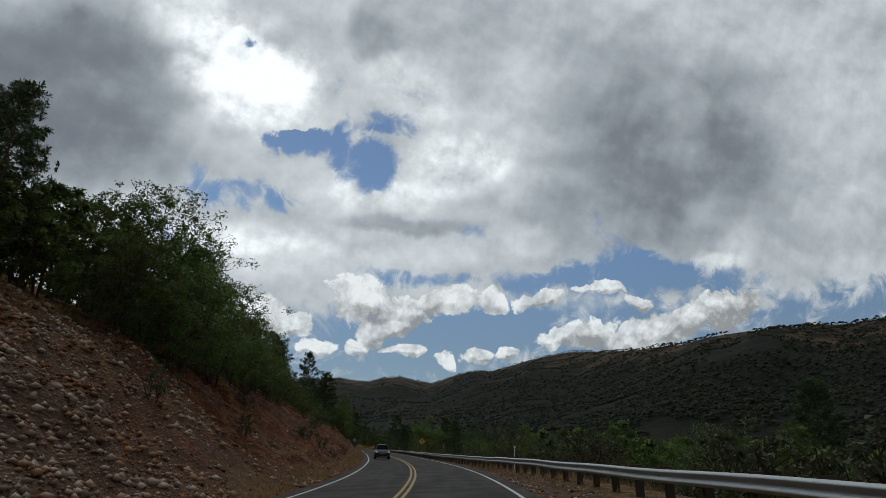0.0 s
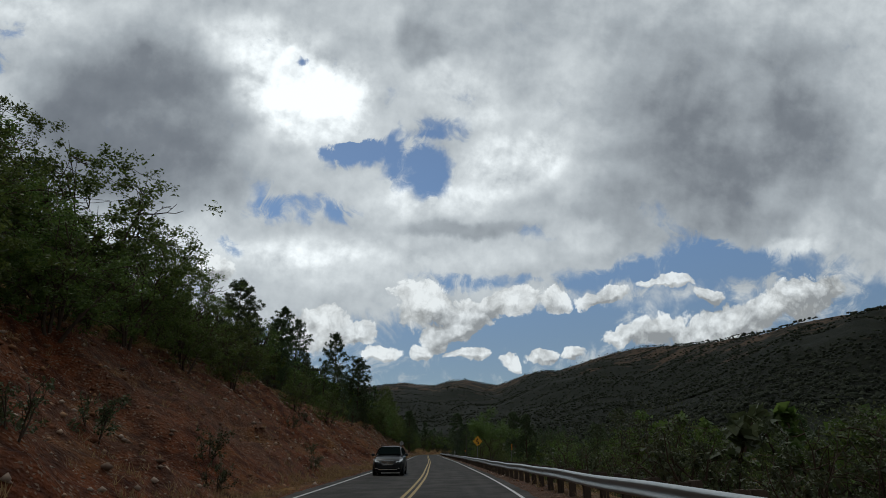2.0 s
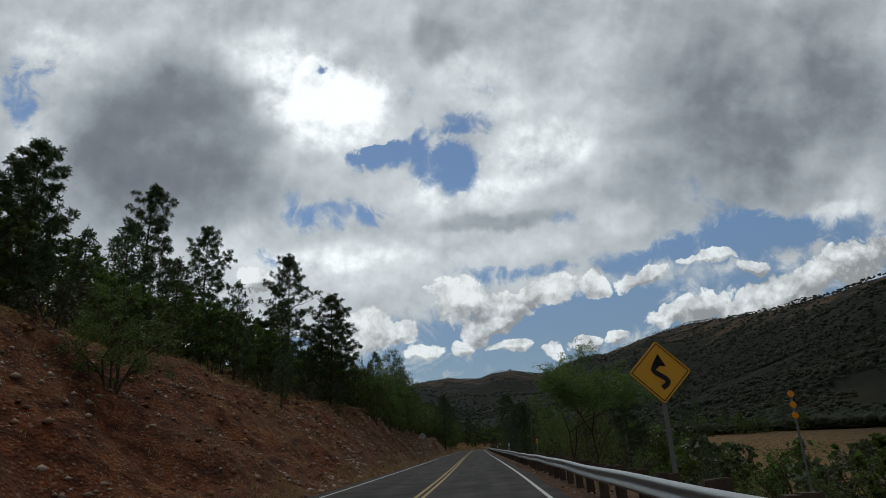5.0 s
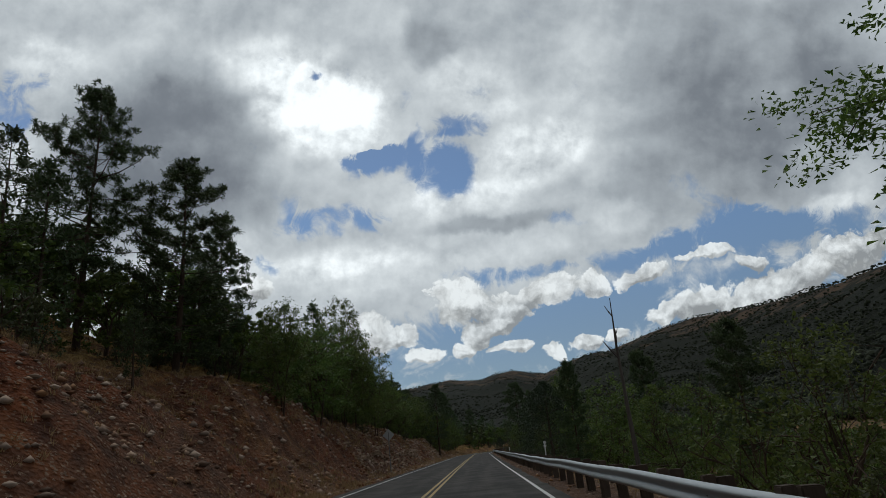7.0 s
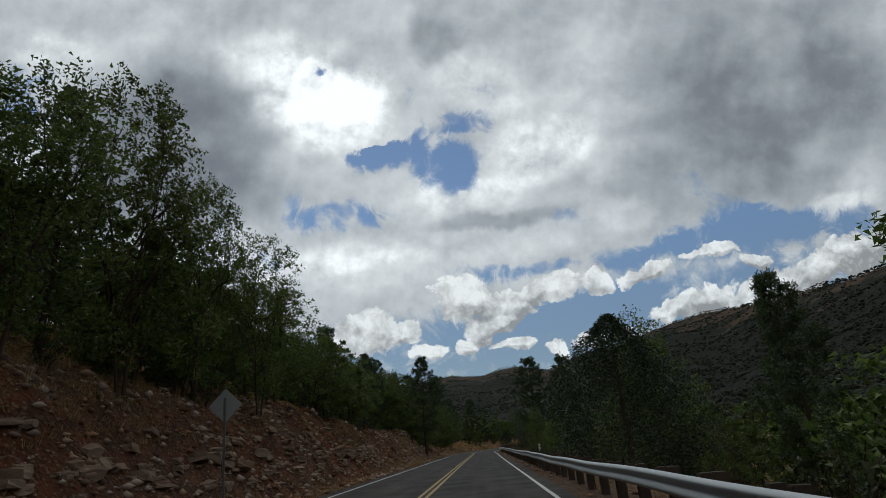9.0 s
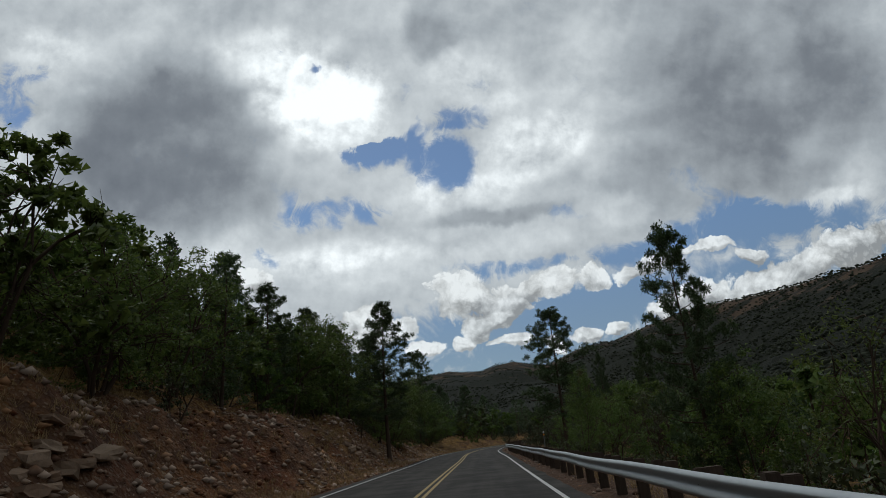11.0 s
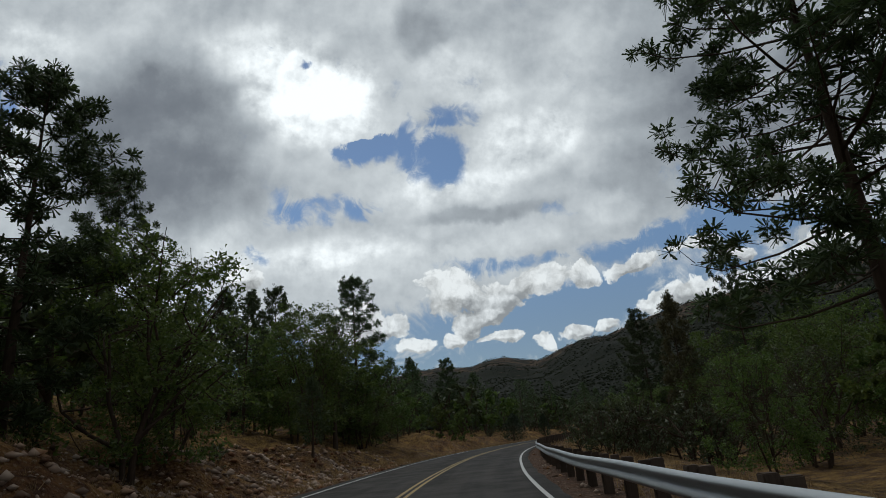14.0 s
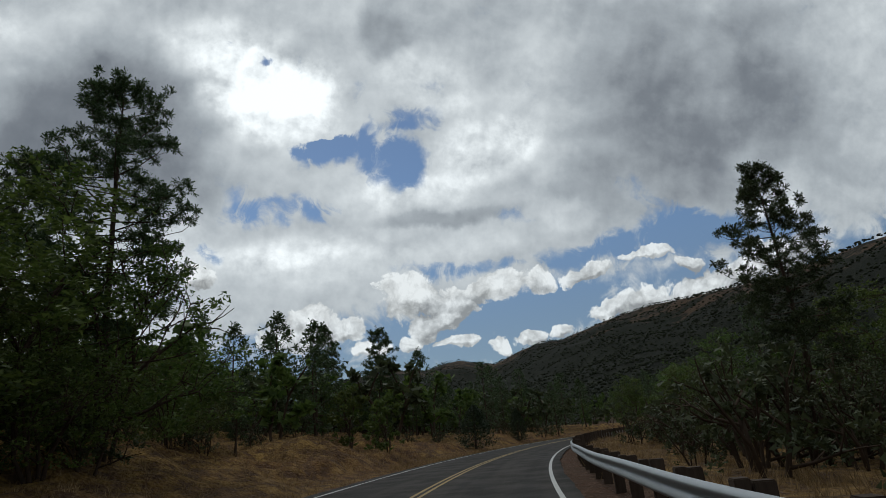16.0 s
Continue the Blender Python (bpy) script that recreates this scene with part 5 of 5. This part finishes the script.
# ---------------------------------------------------------------- the oncoming car
CAR_PAINT = surface("dark_grey_car_paint", plain((0.014, 0.0155, 0.0175), 0.15), rough=0.32, metal=0.0, spec=0.22)
CAR_GLASS = surface("car_glass", plain((0.007, 0.011, 0.011), 0.1), rough=0.25, spec=0.0)
CAR_BLACK = surface("car_black_plastic", plain((0.012, 0.012, 0.012)), rough=0.6)
CHROME = surface("chrome", plain((0.62, 0.63, 0.64), 0.1), rough=0.18, metal=1.0)
LAMP_GLASS = surface("headlamp_glass", plain((0.55, 0.57, 0.58), 0.2), rough=0.12, metal=0.6, spec=0.6)
TYRE = surface("tyre_rubber", plain((0.015, 0.015, 0.015)), rough=0.9)
RIM = surface("alloy_rim", plain((0.42, 0.43, 0.44), 0.15), rough=0.3, metal=0.9)


def loft(stations, ring):
    """stations: (y, values); ring(values): half outline from bottom centre to top centre as (x, z)."""
    bm = bmesh.new()
    rows = []
    for y, *v in stations:
        half = ring(*v)
        full = half + [(-x, z) for x, z in half[-2:0:-1]]
        rows.append([bm.verts.new((x, y, z)) for x, z in full])
    n = len(rows[0])
    for a, b in zip(rows, rows[1:]):
        for i in range(n):
            bm.faces.new((a[i], a[(i + 1) % n], b[(i + 1) % n], b[i]))
    bm.faces.new(rows[0][::-1])
    bm.faces.new(rows[-1])
    bmesh.ops.recalc_face_normals(bm, faces=bm.faces[:])
    return bm


def smooth_part(name, bm, mat, parent, label="", levels=2):
    for f in bm.faces:
        f.smooth = True
    ob = part(name, bm, mat, parent, label)
    if levels:
        ob.modifiers.new("round", "SUBSURF").levels = levels
        ob.modifiers["round"].render_levels = levels
    return ob


def panel(corners, mat, name, parent, thick=0.012, inset=0.0, label=""):
    """A thin pane between four corners, in order round its rim."""
    bm = bmesh.new()
    c = [Vector(p) for p in corners]
    mid = sum(c, Vector()) / 4
    c = [p + (mid - p) * inset for p in c]
    nrm = (c[1] - c[0]).cross(c[3] - c[0]).normalized()
    f = [bm.verts.new(p + nrm * thick) for p in c]
    b = [bm.verts.new(p - nrm * thick) for p in c]
    bm.faces.new(f)
    bm.faces.new(b[::-1])
    for i in range(4):
        bm.faces.new((f[i], b[i], b[(i + 1) % 4], f[(i + 1) % 4]))
    bmesh.ops.recalc_face_normals(bm, faces=bm.faces[:])
    bmesh.ops.bevel(bm, geom=bm.edges[:], offset=0.006, segments=1, affect="EDGES")
    return part(name, bm, mat, parent, label)


def car(x, y, turn):
    """A compact crossover; its nose looks along -y."""
    c = tagged(new("car"), "dark grey compact crossover car driving in the oncoming lane", "car")
    c.matrix_basis = pose(x, y, 0, 0, 0, turn)

    def hull(zb, zt, hw, crown):
        return [(0, zb), (hw * 0.82, zb), (hw * 0.96, zb + 0.12), (hw, zb + 0.32), (hw * 0.985, zt - 0.14), (hw * 0.93, zt - 0.03), (hw * 0.6, zt + crown * 0.7), (0, zt + crown)]
    body = loft([(0.0, 0.32, 0.70, 0.60, 0.02), (0.05, 0.26, 0.80, 0.72, 0.03), (0.22, 0.23, 0.90, 0.82, 0.04), (0.60, 0.22, 0.985, 0.865, 0.05), (1.10, 0.22, 1.06, 0.885, 0.05), (1.5, 0.22, 1.07, 0.89, 0.03),
                 (2.6, 0.22, 1.09, 0.89, 0.02), (3.6, 0.24, 1.12, 0.885, 0.02), (4.05, 0.28, 1.10, 0.84, 0.02), (4.22, 0.34, 1.02, 0.78, 0.02), (4.27, 0.40, 0.85, 0.70, 0.02)], hull)
    smooth_part("body", body, CAR_PAINT, c)

    def cabin(zb, zt, hb, ht):
        return [(0, zb), (hb, zb), (hb * 0.99, zb + 0.03), (ht + (hb - ht) * 0.35, zb + (zt - zb) * 0.65), (ht + 0.03, zt - 0.07), (ht * 0.88, zt - 0.01), (ht * 0.5, zt + 0.012), (0, zt + 0.018)]
    roof = loft([(0.95, 0.98, 1.08, 0.80, 0.72), (1.02, 0.98, 1.12, 0.80, 0.71), (1.72, 1.0, 1.53, 0.81, 0.61), (2.05, 1.0, 1.61, 0.815, 0.60), (2.7, 1.0, 1.64, 0.815, 0.60), (3.4, 1.0, 1.61, 0.80, 0.58),
                 (3.85, 1.0, 1.53, 0.78, 0.55), (4.10, 1.0, 1.20, 0.74, 0.60), (4.16, 1.0, 1.10, 0.72, 0.60)], cabin)
    smooth_part("roof", roof, CAR_PAINT, c, levels=1)
    panel([(-0.70, 0.98, 1.135), (0.70, 0.98, 1.135), (0.575, 1.71, 1.575), (-0.575, 1.71, 1.575)], CAR_GLASS, "windscreen", c, 0.02, 0.02, "dark windscreen glass")
    for s in (-1, 1):
        panel([(s * 0.815, 1.35, 1.10), (s * 0.82, 2.25, 1.12), (s * 0.655, 2.25, 1.53), (s * 0.672, 1.80, 1.48)], CAR_GLASS, "side_window", c, 0.03, 0.03)
        panel([(s * 0.82, 2.33, 1.12), (s * 0.81, 3.15, 1.15), (s * 0.65, 3.10, 1.52), (s * 0.652, 2.33, 1.53)], CAR_GLASS, "side_window", c, 0.03, 0.03)
        panel([(s * 0.805, 3.25, 1.17), (s * 0.785, 3.65, 1.25), (s * 0.66, 3.55, 1.47), (s * 0.645, 3.20, 1.51)], CAR_GLASS, "side_window", c, 0.03, 0.03)
        # headlamp: swept back over the wing
        lamp_bm = bmesh.new()
        pts = [(0.43, 0.085, 0.66), (0.70, 0.16, 0.72), (0.835, 0.46, 0.83), (0.83, 0.60, 0.90), (0.70, 0.34, 0.875), (0.46, 0.12, 0.76)]
        f = [lamp_bm.verts.new((s * (a + 0.025), b - 0.085, z + 0.02)) for a, b, z in pts]
        k = [lamp_bm.verts.new((s * a * 0.93, b + 0.10, z)) for a, b, z in pts]
        lamp_bm.faces.new(f)
        lamp_bm.faces.new(k[::-1])
        for i in range(6):
            lamp_bm.faces.new((f[i], k[i], k[(i + 1) % 6], f[(i + 1) % 6]))
        bmesh.ops.recalc_face_normals(lamp_bm, faces=lamp_bm.faces[:])
        h = part("headlight", lamp_bm, LAMP_GLASS, c, "clear headlight with chrome reflector")
        b = bmesh.new()
        bmesh.ops.create_uvsphere(b, u_segments=12, v_segments=8, radius=0.055, matrix=Matrix.Translation((s * 0.62, 0.13, 0.75)))
        part("lens", b, CHROME, h)
        # mirror
        m = bmesh.new()
        bmesh.ops.create_uvsphere(m, u_segments=14, v_segments=10, radius=1.0, matrix=Matrix.Translation((s * 0.985, 1.36, 1.12)) @ Matrix.Diagonal((0.115, 0.075, 0.075, 1)))
        for fc in m.faces:
            fc.smooth = True
        mir = part("mirror", m, CAR_PAINT, c)
        part("arm", box(0.12, 0.05, 0.03, (s * 0.88, 1.37, 1.09), 0.01), CAR_BLACK, mir)
        part("fog_lamp", box(0.16, 0.05, 0.05, (s * 0.62, 0.045, 0.40), 0.015), CHROME, c)
        part("door_handle", box(0.025, 0.17, 0.03, (s * 0.895, 2.12, 0.93), 0.008), CAR_PAINT, c)
        part("sill", box(0.05, 1.75, 0.12, (s * 0.86, 2.1, 0.27), 0.02), CAR_BLACK, c, "black plastic sill")
        part("roof_rail", box(0.035, 1.7, 0.035, (s * 0.56, 2.75, 1.645), 0.012), CAR_BLACK, c)
        for wy in (0.86, 3.42):
            arch = rod(0.40, 0.40, 0.06, 28, Matrix.Translation((s * 0.868, wy, 0.36)) @ Matrix.Rotation(math.pi / 2, 4, "Y"))
            part("wheel_arch", arch, CAR_BLACK, c)
            w = new("wheel")
            w.parent = c
            w.location = (s * 0.685, wy, 0.335)
            tyre = bmesh.new()
            rows = []
            for a in range(28):
                t = 2 * math.pi * a / 28
                rows.append([tyre.verts.new((s * dx, r * math.cos(t), r * math.sin(t))) for dx, r in ((0.0, 0.22), (0.0, 0.31), (0.03, 0.335), (0.17, 0.335), (0.20, 0.31), (0.20, 0.23))])
            for a in range(28):
                p, q = rows[a], rows[(a + 1) % 28]
                for i in range(6):
                    tyre.faces.new((p[i], p[(i + 1) % 6], q[(i + 1) % 6], q[i]))
            bmesh.ops.recalc_face_normals(tyre, faces=tyre.faces[:])
            smooth_part("tyre", tyre, TYRE, w, "", 0)
            spokes = [rod(0.225, 0.225, 0.02, 24, Matrix.Translation((s * 0.15, 0, 0)) @ Matrix.Rotation(math.pi / 2, 4, "Y")), rod(0.05, 0.05, 0.05, 12, Matrix.Translation((s * 0.18, 0, 0)) @ Matrix.Rotation(math.pi / 2, 4, "Y"))]
            for a in range(9):
                spokes.append(box(0.035, 0.035, 0.20, (0, 0, 0), 0.008, Matrix.Rotation(2 * math.pi * a / 9, 4, "X") @ Matrix.Translation((s * 0.178, 0, 0.12))))
            part("rim", join(*spokes), RIM, w, "silver alloy rim")
    # grille: chrome frame with upright bars
    g = bmesh.new()
    ring = [(-0.40, 0.80), (0.40, 0.80), (0.37, 0.68), (0.24, 0.585), (-0.24, 0.585), (-0.37, 0.68)]
    fr, bk = [g.verts.new((a, -0.005 + 0.05 * (a / 0.4) ** 2, z)) for a, z in ring], [g.verts.new((a, 0.15, z)) for a, z in ring]
    g.faces.new(fr)
    g.faces.new(bk[::-1])
    for i in range(6):
        g.faces.new((fr[i], bk[i], bk[(i + 1) % 6], fr[(i + 1) % 6]))
    bmesh.ops.recalc_face_normals(g, faces=g.faces[:])
    grille = part("grille", g, CAR_BLACK, c, "black grille with chrome upright bars")
    for i in range(13):
        a = -0.36 + 0.06 * i
        lo = 0.59 + max(0, abs(a) - 0.24) * 0.75
        part("bar", box(0.018, 0.03, 0.79 - lo, (a, -0.012 + 0.05 * (a / 0.4) ** 2, (0.79 + lo) / 2), 0.006), CHROME, grille)
    edges = []
    for (a0, z0), (a1, z1) in zip(ring, ring[1:] + ring[:1]):
        p0, p1 = Vector((a0, -0.018 + 0.05 * (a0 / 0.4) ** 2, z0)), Vector((a1, -0.018 + 0.05 * (a1 / 0.4) ** 2, z1))
        d = p1 - p0
        edges.append(rod(0.013, 0.013, d.length, 8, Matrix.Translation((p0 + p1) / 2) @ d.to_track_quat("Z", "Y").to_matrix().to_4x4()))
    part("surround", join(*edges), CHROME, grille, "chrome surround")
    part("badge", rod(0.055, 0.055, 0.02, 20, Matrix.Translation((0, -0.032, 0.71)) @ Matrix.Rotation(math.pi / 2, 4, "X")), CHROME, grille, "round chrome badge")
    part("air_intake", box(0.95, 0.06, 0.13, (0, 0.015, 0.45), 0.03), CAR_BLACK, c, "black lower air intake")
    part("intake_trim", box(1.05, 0.04, 0.055, (0, 0.0, 0.335), 0.015), CHROME, c, "silver skid bar under the intake")
    part("underbody", box(1.5, 3.9, 0.14, (0, 2.13, 0.25), 0.04), CAR_BLACK, c)
    part("wiper", box(0.55, 0.02, 0.015, (0.22, 1.03, 1.155), 0.004, Matrix.Rotation(0.05, 4, "Y")), CAR_BLACK, c)
    return c


cx, cy = spot(71.3, -3.95)
car(cx, cy, -1.5)

# ---------------------------------------------------------------- rocks, stones, grass


def rock_mesh(seed, flat=0.65, rough=0.35):
    rng = random.Random(seed)
    bm = bmesh.new()
    bmesh.ops.create_icosphere(bm, subdivisions=1, radius=1.0)
    for _ in range(5):
        d = Vector((rng.gauss(0, 1), rng.gauss(0, 1), rng.gauss(0, 1))).normalized()
        k = rng.uniform(0.45, 0.8)
        for v in bm.verts:
            e = v.co.dot(d) - k
            if e > 0:
                v.co -= d * e
    for v in bm.verts:
        v.co *= 1 + rng.uniform(-rough, rough) * 0.35
        v.co.z *= flat
    me = bpy.data.meshes.new("rock")
    bm.to_mesh(me)
    bm.free()
    me.materials.append(ROCK)
    return me


def block_mesh(seed):
    """A split, angular block."""
    rng = random.Random(seed)
    bm = bmesh.new()
    bmesh.ops.create_cube(bm, size=2.0)
    bmesh.ops.subdivide_edges(bm, edges=bm.edges[:], cuts=1, use_grid_fill=True)
    for v in bm.verts:
        v.co += Vector((rng.uniform(-0.22, 0.22), rng.uniform(-0.22, 0.22), rng.uniform(-0.16, 0.16)))
        if abs(v.co.x) + abs(v.co.y) + abs(v.co.z) > 2.5:
            v.co *= rng.uniform(0.84, 1.02)
    me = bpy.data.meshes.new("rock")
    bm.to_mesh(me)
    bm.free()
    me.materials.append(ROCK)
    return me


ROCKS = [rock_mesh(s, f) for s, f in ((1, 0.6), (2, 0.75), (3, 0.5), (4, 0.9), (5, 0.65), (6, 0.45))]
BLOCKS = [block_mesh(s) for s in range(20, 27)]


def rock(x, y, size, rng, group, label):
    z = float(height(np.array([x]), np.array([y]))[0])
    o = new("rock", ROCKS[rng.randrange(6)])
    o.matrix_basis = Matrix.LocRotScale((x, y, z + size * 0.15), Euler((rng.uniform(-0.5, 0.5), rng.uniform(-0.9, 0.1), rng.uniform(0, 6.3))), (size * rng.uniform(0.8, 1.5), size * rng.uniform(0.7, 1.1), size * rng.uniform(0.7, 1.1)))
    tagged(o, label, "rock", group)


def at_level(y, level):
    """Where the cutting at y reaches a height."""
    us = np.arange(-7.6, -16, -0.1)
    x, yy = centre(y) + us, np.full(len(us), y)
    z = height(x, yy)
    hit = np.nonzero(z >= level)[0]
    return (float(x[hit[0]]), float(z[hit[0]])) if len(hit) else None


def rocks():
    rng = random.Random(9)
    # layers of split blocks that come out of the face
    for y0, y1, levels, group in ((172, 212, (0.5, 0.9, 1.15, 1.4, 1.65, 2.0, 2.4), "rocks of the broken ledge"), (228, 266, (0.45, 0.75, 1.05, 1.35, 1.65), "rocks of the low bank")):
        for level in levels:
            y = y0 + rng.uniform(0, 2)
            while y < y1:
                w = (0.10 + 0.25 * rng.random() ** 1.6) * (1.15 if 1.0 < level < 1.7 else 0.85)
                y += w * rng.uniform(1.4, 2.6)
                if rng.random() < ((0.30 if 1.0 < level < 1.7 else 0.46) if y0 < 200 else 0.62):
                    y += rng.uniform(0.3, 1.6)
                    continue
                got = at_level(y, level + rng.uniform(-0.2, 0.2) + 0.12 * math.sin(y * 0.9))
                if not got:
                    continue
                o = new("rock", BLOCKS[rng.randrange(7)])
                o.matrix_basis = Matrix.LocRotScale((got[0] + 0.04, y, got[1] - 0.02), Euler((rng.uniform(-0.25, 0.25), rng.uniform(-0.35, 0.25), rng.uniform(-0.5, 0.5))), (w * rng.uniform(0.6, 1.0), w, w * rng.uniform(0.28, 0.55)))
                tagged(o, "angular pale split rock bedded in the earth face", "rock", group)
    for _ in range(44):
        y = rng.uniform(100, 222)
        u = -8.0 - 5 * rng.random()
        x, yy = spot(y, u)
        rock(x, yy, 0.08 + 0.16 * rng.random() ** 2, rng, "fallen rocks", "pale brown fallen rock on the cutting")


rocks()


def scree():
    """Loose stones on the cutting and along the verges, too many to count."""
    rng = np.random.default_rng(41)
    # an irregular octahedron is enough for a stone of a hand's size
    octa = np.array([(1, 0, 0), (0, 1, 0), (-1, 0, 0), (0, -1, 0), (0, 0, 1), (0, 0, -1)], float)
    tri = np.array([(0, 1, 4), (1, 2, 4), (2, 3, 4), (3, 0, 4), (1, 0, 5), (2, 1, 5), (3, 2, 5), (0, 3, 5)])
    n = 46000
    y = np.where(rng.random(n) < 0.30, rng.uniform(4, 34, n), rng.uniform(4, 300, n))
    zc, lean = np.interp(y, CREST[:, 0], CREST[:, 1]), np.interp(y, CREST[:, 0], CREST[:, 2])
    high = rng.uniform(0, 1, n)
    u = -(6.5 + (zc * lean + 3.0) * high)
    right = rng.random(n) < 0.06
    u = np.where(right, rng.uniform(2.2, 4.0, n), u)
    x = centre(y) + u
    dens = 0.45 + 0.9 * bumps(x, y, 5, 51) + np.interp(y, [5, 22, 30, 90, 110, 160], [0.9, 0.6, 0.0, 0.05, 0.4, 0.55]) + 0.6 * (high > 0.55)
    keep = (rng.random(n) < dens) | right
    x, y, u = x[keep], y[keep], u[keep]
    z = height(x, y)
    s = (0.03 + 0.16 * rng.random(len(x)) ** 3.5) * np.interp(y, [0, 25, 40, 100, 150], [1.15, 1.05, 0.95, 1.0, 1.15])
    s = np.where(u > 0, s * 0.5, s)
    v = octa[None] * rng.uniform(0.55, 1.25, (len(x), 6, 1)) * s[:, None, None] * np.array([1.25, 1.0, 0.7])
    a = rng.uniform(0, 6.3, len(x))
    c, d = np.cos(a)[:, None], np.sin(a)[:, None]
    v = np.stack([v[..., 0] * c - v[..., 1] * d, v[..., 0] * d + v[..., 1] * c, v[..., 2]], -1)
    v += np.stack([x, y, z + s * 0.2], 1)[:, None]
    f = (tri[None] + (np.arange(len(x)) * 6)[:, None, None]).reshape(-1, 3)
    tagged(new("loose_stones", mesh_of("loose_stones", v.reshape(-1, 3), f, SCREE)), "loose brown and grey stones strewn over the cutting", "stones", kind="stuff")


scree()


def grass():
    """Dry tufts on the verges, the bank and the flat."""
    rng = np.random.default_rng(43)
    n = 46000
    y = rng.uniform(4, 380, n)
    zc, lean = np.interp(y, CREST[:, 0], CREST[:, 1]), np.interp(y, CREST[:, 0], CREST[:, 2])
    edge = 7.9 + zc * lean
    kind = rng.random(n)
    u = np.where(kind < 0.18, -rng.uniform(6.4, 8.6, n), np.where((kind > 0.55) & (kind < 0.68) & (y < 175), -(8.0 + zc * lean * rng.random(n)), np.where(kind < 0.80, -(edge + 9 * rng.random(n) ** 1.5 - 1.0), rng.uniform(2.9, 8.5, n))))
    flat = (y > 262) & (u < 0)
    u = np.where(flat, -6.5 - 26 * rng.random(n) ** 1.4, u)
    x = centre(y) + u
    keep = rng.random(n) < np.clip(0.55 + 0.8 * bumps(x, y, 3.5, 61), 0.04, 1) * np.where(u > 0, np.interp(y, [0, 100, 150, 260, 280], [0.9, 0.7, 0.5, 0.6, 1.0]), 1)
    x, y, u = x[keep], y[keep], u[keep]
    z = height(x, y)
    m, per = len(x), 9
    tall = rng.uniform(0.14, 0.42, (m, 1)) * np.where(u > 0, 1.15, 1.0)[:, None]
    way = rng.normal(size=(m, per, 3)) * (0.42, 0.42, 0.0) + (0, 0, 1)
    way = unit(way) * (tall * rng.uniform(0.6, 1.15, (m, per)))[..., None]
    root = np.stack([x, y, z - 0.02], 1)[:, None] + rng.normal(size=(m, per, 3)) * (0.06, 0.06, 0)
    side = unit(np.cross(way, rng.normal(size=(m, per, 3)))) * 0.012
    v = np.stack([root - side, root + side, root + way + side * 0.3], 2).reshape(-1, 3)
    f = np.arange(m * per * 3).reshape(-1, 3)
    tagged(new("dry_grass", mesh_of("dry_grass", v, f, DRY_GRASS)), "dry straw-coloured grass tufts along the verges", "grass", kind="stuff")


grass()


def undergrowth():
    """Shrubs on the cutting and under the trees."""
    r = random.Random(17)
    for x, y, h in ((-16.5, 28.0, 1.7), (-14.0, 36.5, 1.5), (-16.0, 47.0, 1.3), (-11.5, 49.5, 1.3), (-12.6, 55.0, 1.4), (-11.0, 60.5, 1.3), (-9.8, 58.0, 1.0), (-18.5, 105.5, 2.2), (-15.0, 99.0, 1.6), (-9.0, 73.0, 0.8), (-11.0, 82.0, 0.9), (-13.8, 88.0, 1.1)):
        plant("shrub", 0 if h < 1.5 else 1, x, y, h, 1.0, group="shrubs on the cutting")
    for _ in range(54):
        y = r.uniform(95, 262)
        zc, lean = float(np.interp(y, CREST[:, 0], CREST[:, 1])), float(np.interp(y, CREST[:, 0], CREST[:, 2]))
        x, yy = spot(y, -(8.6 + zc * lean + r.uniform(-0.8, 5)))
        plant("shrub", r.randrange(2), x, yy, r.uniform(0.9, 2.3), 1.1, group="shrubs under the trees")
    for _ in range(90):
        y = r.uniform(30, 300)
        x, yy = spot(y, r.uniform(5.2, 9.5))
        if y > 262 and r.random() < 0.7:
            continue
        plant("shrub", r.randrange(2), x, yy, r.uniform(0.9, 2.1), 1.0, group="brush behind the guard rail")
    for _ in range(46):
        y = r.uniform(12, 75)
        x, yy = spot(y, r.uniform(6.5, 15))
        plant("shrub", 1, x, yy, r.uniform(1.8, 3.4), 1.0, group="brush behind the guard rail")
    for _ in range(60):
        y = r.uniform(280, 334)
        x, yy = spot(y, r.uniform(6.2, 15))
        plant("shrub", 1, x, yy, r.uniform(1.8, 3.6), 1.1, group="brush behind the guard rail")
    for _ in range(56):
        y = r.uniform(268, 385)
        x, yy = spot(y, -r.uniform(9, 34))
        plant("shrub", 1, x, yy, r.uniform(1.0, 2.2), 1.3, group="bushes on the flat")


undergrowth()
